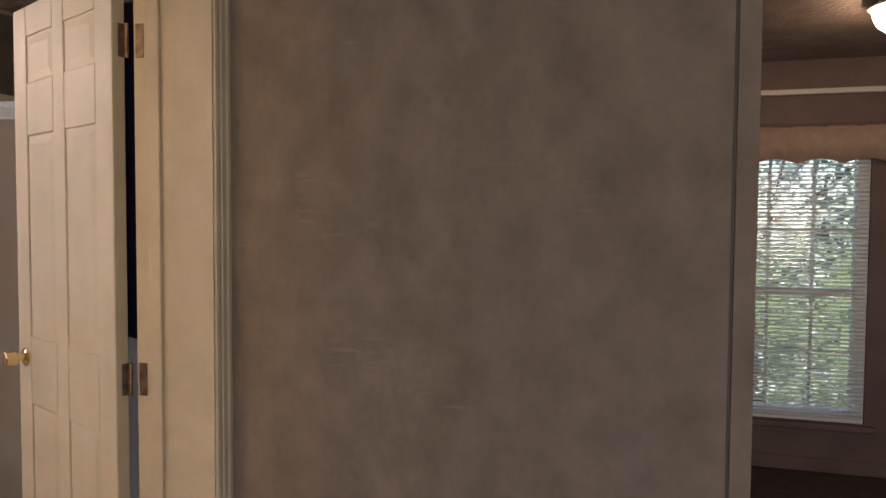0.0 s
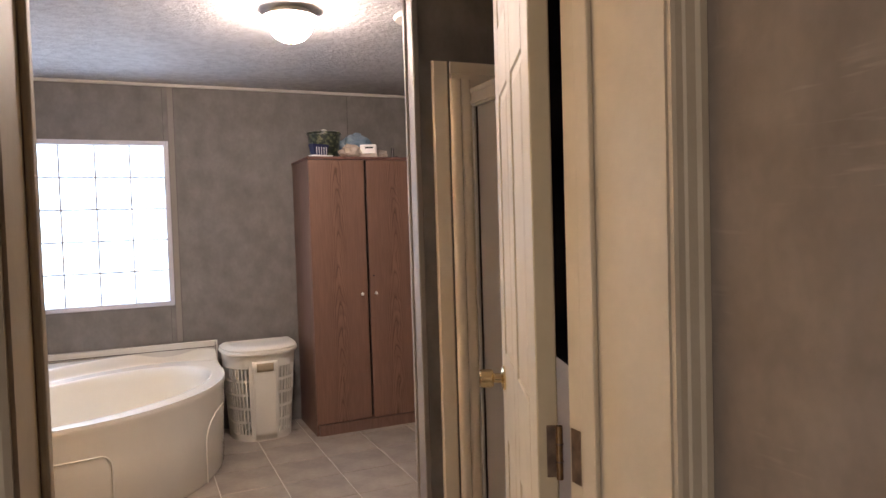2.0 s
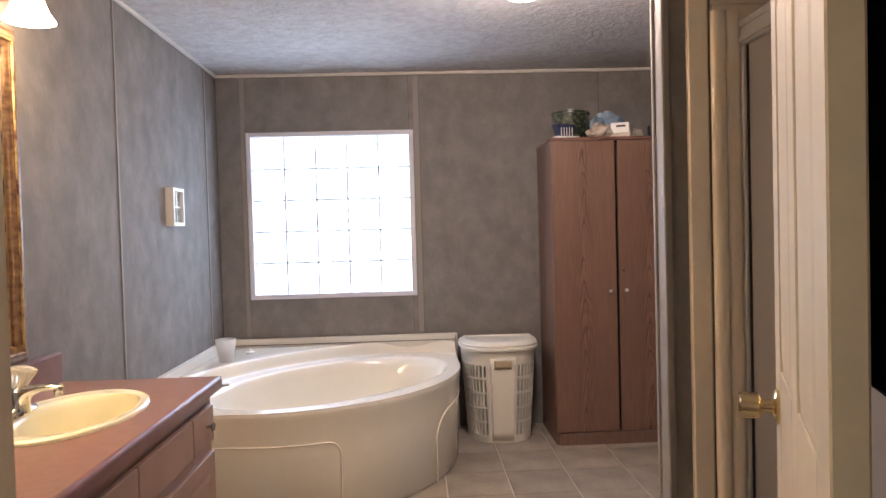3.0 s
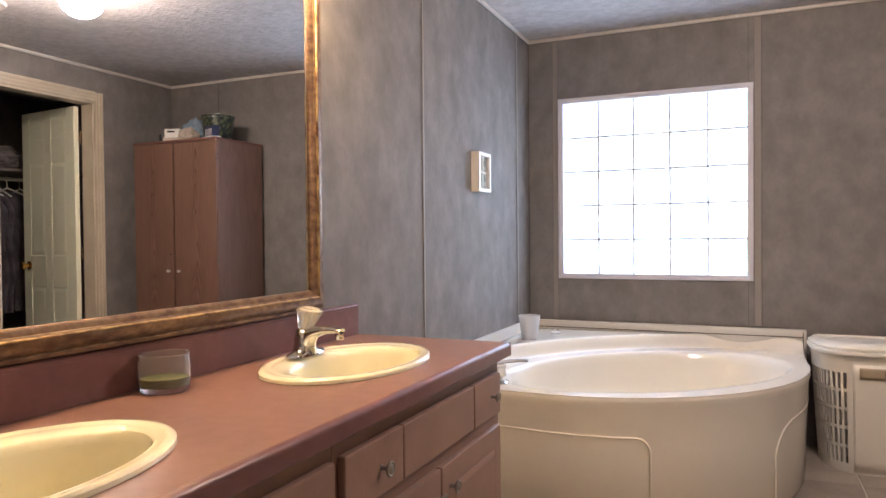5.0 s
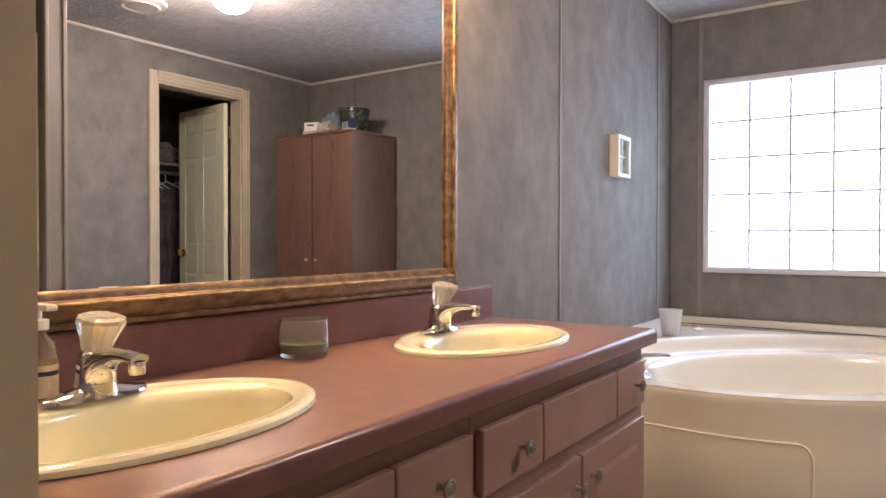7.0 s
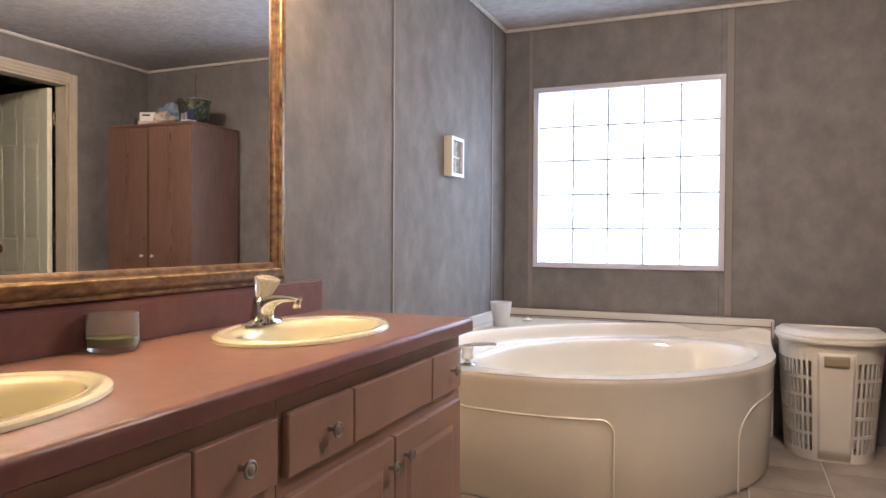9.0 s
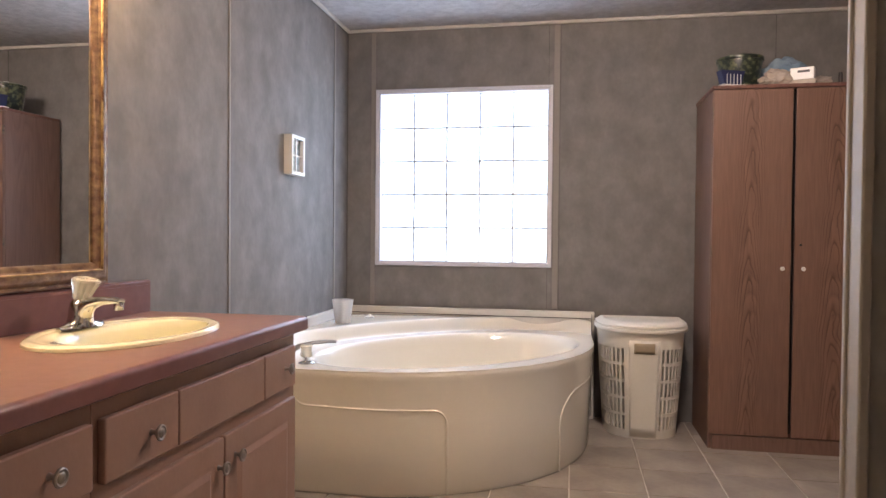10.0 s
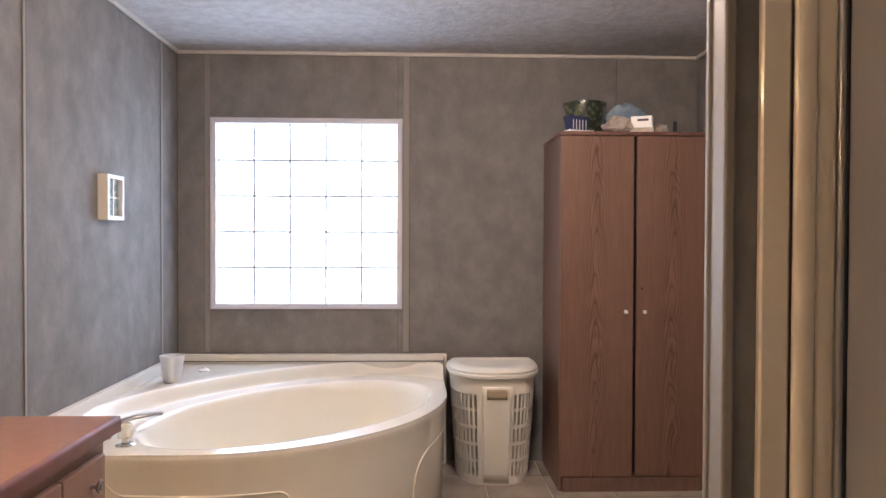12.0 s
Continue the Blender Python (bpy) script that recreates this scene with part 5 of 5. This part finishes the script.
dome_light(1.655, -1.735, BULB_GLOW, "lit frosted glass dome ceiling light in the bathroom")
dome_light(3.205, -6.085, BED_GLOW, "lit frosted glass dome ceiling light in the bedroom")
fan = thing("ceiling_vent", pose(2.22, -1.86, H) @ Matrix.Diagonal((1.38, 1.38, 1.1, 1)), "round pale plastic ceiling vent", "vent")
part("disc", lathe([(0.001, -0.001), (0.090, -0.001), (0.096, -0.010), (0.090, -0.022), (0.050, -0.030), (0.001, -0.031)], 32), CROWN_PAINT, fan, "", True)
part("ring", lathe([(0.056, -0.0300), (0.060, -0.034), (0.066, -0.034), (0.070, -0.0275)], 32), CROWN_PAINT, fan, "", True)

# ---------------------------------------------------------------- shower
shower = thing("shower_stall", pose(0, 0, 0), "cream fibreglass shower stall with framed obscure-glass door", "shower")
FY, FT = SY - 0.081, 1.893             # the partition's shower face, top of the stall
part("side_wall", boxes((2.052, W - 0.036, FY - 0.022, FY - 0.001, 0.001, FT)), FIBREGLASS, shower, "cream fibreglass side panel")
bm = bmesh.new()
prism(bm, [(1.982, FY - 0.001), (1.982, FY - 0.012), (1.986, FY - 0.016), (2.036, FY - 0.016), (2.041, FY - 0.012), (2.0415, FY - 0.001)], "z", 0, FT)
part("flange", bm, FIBREGLASS, shower, "cream fibreglass edge flange")
part("top_flange", boxes((2.042, W - 0.04, FY - 0.030, FY - 0.0225, FT - 0.045, FT - 0.001), bevel=0.003), FIBREGLASS, shower, "cream fibreglass top edge")
bm = bmesh.new()
prof = [(2.042, FY - 0.0225)]
for cx, r, dp in ((2.064, 0.021, 0.55), (2.105, 0.018, 0.30)):
    prof += [(cx - r * math.cos(b), FY - 0.026 - dp * r * math.sin(b)) for b in [math.pi * i / 10 for i in range(11)]]
prof += [(2.124, FY - 0.0225)]
prism(bm, prof, "z", 0.0, FT - 0.062)
part("column", bm, FIBREGLASS, shower, "fluted moulded column", True)
GX, GY0, GY1 = 2.145, -3.770, FY - 0.024
part("back_wall", boxes((W - 0.035, W - 0.004, -3.80, FY - 0.0225, 0.001, FT)), FIBREGLASS, shower)
part("side_wall", boxes((GX - 0.05, W - 0.036, -3.828, -3.805, 0.001, FT)), FIBREGLASS, shower)
part("pan", boxes((GX - 0.055, W - 0.036, -3.804, FY - 0.064, 0.001, 0.10), bevel=0.01), FIBREGLASS, shower)
part("end_post", boxes((GX - 0.05, GX + 0.05, -3.804, GY0 - 0.001, 0.101, FT), bevel=0.008), FIBREGLASS, shower)
for name, r in (("header_rail", (GY0, GY1, 1.735, 1.803)), ("sill_rail", (GY0, GY1 - 0.04, 0.102, 0.140)), ("post", (GY1 - 0.014, GY1, 0.1405, 1.7345)), ("post", (GY0, GY0 + 0.028, 0.1405, 1.7345))):
    part(name, boxes((GX - 0.020, GX + 0.020, *r), bevel=0.004), ALUMINIUM, shower, "brushed aluminium frame")
part("rail_lip", boxes((GX - 0.027, GX - 0.0205, GY0, GY1, 1.742, 1.756), bevel=0.001), ALUMINIUM, shower)
part("rail_lip", boxes((GX - 0.025, GX - 0.0205, GY0, GY1, 1.782, 1.800), bevel=0.001), ALUMINIUM, shower)
for y0, y1 in ((-3.14, GY1 - 0.0145), (GY0 + 0.0285, -3.144)):
    part("pane", boxes((GX - 0.004, GX + 0.004, y0, y1, 0.1405, 1.7345)), SHOWER_GLASS, shower, "obscure grey glass pane")
part("gasket", boxes((GX - 0.010, GX - 0.0045, GY1 - 0.019, GY1 - 0.0145, 0.1405, 1.7345)), BLACK_PLASTIC, shower, "black rubber gasket")

# ---------------------------------------------------------------- toilet, seen only in the mirror
toilet = thing("toilet", pose(0, 0, 0), "white porcelain toilet against the wall", "toilet")
part("tank", boxes((W - 0.20, W - 0.012, -2.09, -1.65, 0.37, 0.610), bevel=0.025), PORCELAIN, toilet, "", True)
part("tank_lid", boxes((W - 0.215, W - 0.008, -2.105, -1.635, 0.6105, 0.645), bevel=0.012), PORCELAIN, toilet, "", True)
bm = bmesh.new()
loops = []
for k, z, off in ((0.55, 0.0, 0.10), (0.5, 0.12, 0.10), (0.62, 0.24, 0.06), (0.98, 0.37, 0.0), (1.0, 0.395, 0.0), (0.75, 0.397, 0.0), (0.6, 0.30, 0.03), (0.25, 0.22, 0.05)):
    loops.append([(W - 0.46 + off + 0.25 * k * math.cos(2 * math.pi * i / 40), -1.87 + 0.185 * k * math.sin(2 * math.pi * i / 40), z) for i in range(40)])
rings(bm, loops, True, True, True)
part("bowl", bm, PORCELAIN, toilet, "", True)
bm = bmesh.new()
rings(bm, [[(W - 0.46 + 0.255 * k * math.cos(2 * math.pi * i / 40), -1.87 + 0.19 * k * math.sin(2 * math.pi * i / 40), z) for i in range(40)] for k, z in ((0.98, 0.398), (1.0, 0.41), (0.97, 0.425), (0.3, 0.428))], True, True, True)
part("seat_lid", bm, WHITE_PLASTIC, toilet, "closed white seat lid", True)
roll = tagged(part("tissue_roll", lathe([(0.018, 0.0), (0.055, 0.0), (0.056, 0.002), (0.056, 0.100), (0.055, 0.102), (0.018, 0.102), (0.018, 0.0)], 30), PAPER, smooth=True, at=pose(W - 0.12, -1.735, 0.646)),
              "white tissue roll standing on the toilet tank", "tissue roll")

# ---------------------------------------------------------------- closet contents
rod = tagged(part("closet_rod", tube(bmesh.new(), [(3.95, -2.299, 1.56), (3.95, -0.002, 1.56)], 0.014, 12), WHITE_PLASTIC, smooth=True), "white metal closet rod", "rod")
shelf = tagged(part("closet_shelf", boxes((3.72, 4.249, -2.299, -0.002, 1.60, 1.618)), TRIM_GREY), "grey closet shelf above the rod", "shelf")
lumpy("folded_clothes", 0.17, 0.16, 0.10, 1.3, GREY_CLOTH, pose(3.94, -0.60, 1.6185), "heap of grey clothes on the closet shelf", "clothes")
lumpy("folded_clothes", 0.15, 0.13, 0.08, 4.3, DARK_CLOTH, pose(3.96, -1.05, 1.6185), "dark heap of clothes on the closet shelf", "clothes")


def garment():
    ob = thing("hanging_shirt", pose(0, 0, 0), "dark shirt on a white plastic hanger", "clothes", "clothes on the rod")
    bm = bmesh.new()
    loops = []
    for k in range(14):
        z = -0.11 - 0.068 * k
        w = 0.07 + 0.15 * min(1, k / 2.2) + 0.02 * math.sin(k * 0.9)
        t = 0.022 + 0.014 * math.sin(0.5 * k + 1)
        loops.append([(w * math.cos(2 * math.pi * i / 24), (t + 0.006 * math.sin(5 * 2 * math.pi * i / 24 + k * 0.4)) * math.sin(2 * math.pi * i / 24), z) for i in range(24)])
    rings(bm, loops, True, True, True)
    part("cloth", bm, DARK_CLOTH, ob, "", True)
    bm = bmesh.new()
    tube(bm, [(0.0, 0, 0.016), (0.016, 0, 0.0), (0.004, 0, -0.03), (0, 0, -0.075)], 0.004, 8)
    tube(bm, [(-0.20, 0, -0.15), (0, 0, -0.075), (0.20, 0, -0.15)], 0.006, 8)
    part("hanger", bm, WHITE_PLASTIC, ob, "white plastic hanger", True)
    return ob


first = garment()
first.matrix_basis = pose(3.95, -0.12, 1.568, 0, 0, 8)
for k in range(1, 12):
    copy_thing(first, pose(3.95, -0.12 - 0.085 * k - 0.01 * math.sin(k * 3), 1.568, 0, 0, 10 * math.sin(k * 2.3)))

# ---------------------------------------------------------------- bedroom window and outdoors
window_2 = thing("window_2", pose(0, 0, 0), "white double-hung bedroom window with grid bars", "window")
window_2["kind"] = "structure"
o = 0.058
part("frame", boxes((EAST + 0.02, EAST + 0.10, BWY0, BWY0 + o, BWZ0, BWZ1), (EAST + 0.02, EAST + 0.10, BWY1 - o, BWY1, BWZ0, BWZ1), (EAST + 0.02, EAST + 0.10, BWY0 + o, BWY1 - o, BWZ0, BWZ0 + o),
                    (EAST + 0.02, EAST + 0.10, BWY0 + o, BWY1 - o, BWZ1 - o, BWZ1)), VINYL_WINDOW, window_2, "white vinyl frame")
part("meeting_rail", boxes((EAST + 0.03, EAST + 0.08, BWY0 + o, BWY1 - o, 0.965, 1.008), bevel=0.004), VINYL_WINDOW, window_2)
for y in (-6.035, -5.81):
    part("glazing_bar", boxes((EAST + 0.045, EAST + 0.055, y - 0.008, y + 0.008, BWZ0 + o, BWZ1 - o)), VINYL_WINDOW, window_2)
for z in (0.659, 1.33):
    part("glazing_bar", boxes((EAST + 0.0445, EAST + 0.0555, BWY0 + o, BWY1 - o, z - 0.008, z + 0.008)), VINYL_WINDOW, window_2)
for z0, z1 in ((BWZ0 + o, 0.965), (1.008, BWZ1 - o)):
    pane = part("pane", boxes((EAST + 0.062, EAST + 0.066, BWY0 + o, BWY1 - o, z0, z1)), CLEAR_GLASS, window_2)
    pane.visible_shadow = False
part("sill", boxes((EAST - 0.045, EAST + 0.02, BWY0 - 0.05, BWY1 + 0.05, BWZ0 - 0.035, BWZ0 - 0.001), bevel=0.006), BED_WALL, window_2, "dark stained sill")
blind = thing("window_blind", pose(0, 0, 0), "white mini blind with open slats in the bedroom window", "blind")
part("head_rail", boxes((EAST - 0.012, EAST + 0.016, BWY0 + 0.006, BWY1 - 0.006, 1.800, 1.830), bevel=0.003), VINYL_WINDOW, blind)
part("bottom_rail", boxes((EAST - 0.008, EAST + 0.014, BWY0 + 0.008, BWY1 - 0.008, 0.288, 0.300), bevel=0.003), VINYL_WINDOW, blind)
for y in (BWY0 + 0.13, BWY1 - 0.13):
    part("ladder_cord", tube(bmesh.new(), [(EAST - 0.010, y, 0.301), (EAST - 0.010, y, 1.799)], 0.0011, 6), VINYL_WINDOW, blind)
bm = bmesh.new()
half = (BWY1 - BWY0) / 2 - 0.008
arc = [(-0.011, -0.0035), (-0.004, 0.0000), (0.004, 0.0020), (0.011, 0.0030), (0.011, 0.0022), (0.004, 0.0012), (-0.004, -0.0008), (-0.011, -0.0043)]
rings(bm, [[(x, -half, z) for x, z in arc], [(x, half, z) for x, z in arc]], True, True, True)
slat = part("slat", bm, BLIND_SLAT, blind)
for k in range(67):
    ob = slat if k == 0 else slat.copy()
    if k:
        scene.collection.objects.link(ob)
    ob.matrix_basis = pose(EAST + 0.003, (BWY0 + BWY1) / 2, 0.314 + 0.0222 * k, 0, -9, 0)

val = thing("valance", pose(0, 0, 0), "tan scalloped cloth valance over the window", "valance")
bm = bmesh.new()
cols = 90
lo, hi = [], []
for i in range(cols + 1):
    y = BWY0 - 0.07 + (BWY1 - BWY0 + 0.14) * i / cols
    x = EAST - 0.055 - 0.003 * math.sin(i * 0.37) - 0.002 * math.sin(i * 0.83)
    lo.append((x, y, 1.685 + 0.028 * abs(math.sin(math.pi * i / 20.0))))
    hi.append((x, y, 1.885))
rings(bm, [lo, hi], False)
vm = part("cloth", bm, VALANCE, val, "", True)
vm.modifiers.new("thickness", "SOLIDIFY").thickness = 0.004
part("rod", tube(bmesh.new(), [(EAST - 0.05, BWY0 - 0.09, 1.89), (EAST - 0.05, BWY1 + 0.09, 1.89)], 0.010, 10), BED_WALL, val, "", True)
structure("baseboard", boxes((EAST - 0.014, EAST - 0.0005, SOUTH, END, 0.0, 0.075), bevel=0.003), BED_WALL, "dark baseboard under the bedroom window", "baseboard")

# leafy hedge outside the bedroom window
rng = np.random.default_rng(4)
verts, faces = [], []
for k in range(38000):
    x, y, z = 5.6 + 2.2 * rng.random() ** 1.4, -9.6 + 8.2 * rng.random(), -0.6 + 3.9 * rng.random() ** 0.85
    if noise.noise(Vector((x * 0.8, y * 0.9, z * 0.9))) < -0.14:
        continue
    s = 0.028 + 0.034 * rng.random()
    u = Vector(rng.normal(size=3)).normalized()
    v = u.cross(Vector(rng.normal(size=3))).normalized()
    n = len(verts)
    p = Vector((x, y, z))
    verts += [p - u * s, p + v * s * 0.5, p + u * s, p - v * s * 0.5]
    faces.append((n, n + 1, n + 2, n + 3))
me = bpy.data.meshes.new("hedge_leaves")
me.from_pydata([tuple(v) for v in verts], [], faces)
me.materials.append(LEAVES)
hedge = tagged(new("hedge_leaves", me), "dense sunlit green leaves of a hedge outside", "hedge", kind="stuff")
hedge_tree = thing("shrub", pose(6.6, -6.2, -0.70), "woody shrub stems inside the leafy hedge", "shrub")
bm = bmesh.new()
tube(bm, [(0, 0, 0), (0.05, 0.1, 1.0), (-0.1, 0.3, 2.2), (0.1, 0.4, 3.4)], [0.07, 0.055, 0.035, 0.012], 10)
part("trunk", bm, OAK_EDGE, hedge_tree, "", True)
for a in range(6):
    bm = bmesh.new()
    d = Vector((math.cos(a * 1.05), math.sin(a * 1.05), 0.6))
    st = Vector((0, 0.1, 0.8 + 0.3 * a))
    tube(bm, [st, st + d * 0.5, st + d * 1.1 + Vector((0, 0, 0.2))], [0.03, 0.02, 0.008], 8)
    part("limb", bm, OAK_EDGE, hedge_tree, "", True)

# ---------------------------------------------------------------- floor tiles
tile_mesh = {}
PITCH, GAP, TX, TY = 0.311, 0.0055, 1.650, -0.550


def tile(w, h):
    key = (round(w, 3), round(h, 3))
    if key not in tile_mesh:
        bm = bmesh.new()
        a, b = w / 2 - GAP / 2, h / 2 - GAP / 2
        rings(bm, [[(-a, -b, -0.006), (a, -b, -0.006), (a, b, -0.006), (-a, b, -0.006)], [(-a, -b, -0.0015), (a, -b, -0.0015), (a, b, -0.0015), (-a, b, -0.0015)],
                   [(-a + 0.002, -b + 0.002, 0.0), (a - 0.002, -b + 0.002, 0.0), (a - 0.002, b - 0.002, 0.0), (-a + 0.002, b - 0.002, 0.0)]], True, True, True)
        bmesh.ops.recalc_face_normals(bm, faces=bm.faces)
        me = bpy.data.meshes.new("tile")
        bm.to_mesh(me)
        bm.free()
        me.materials.append(TILE)
        tile_mesh[key] = me
    return tile_mesh[key]


for i in range(-6, 4):
    for k in range(-2, 11):
        x0, x1 = max(0.0, TX + i * PITCH), min(W, TX + (i + 1) * PITCH)
        y1, y0 = min(0.0, TY - k * PITCH), max(D, TY - (k + 1) * PITCH)
        if x1 - x0 < 0.02 or y1 - y0 < 0.02:
            continue
        ob = new("tile", tile(x1 - x0, y1 - y0))
        ob.parent = floor
        ob.matrix_basis = pose((x0 + x1) / 2, (y0 + y1) / 2, 0.0)
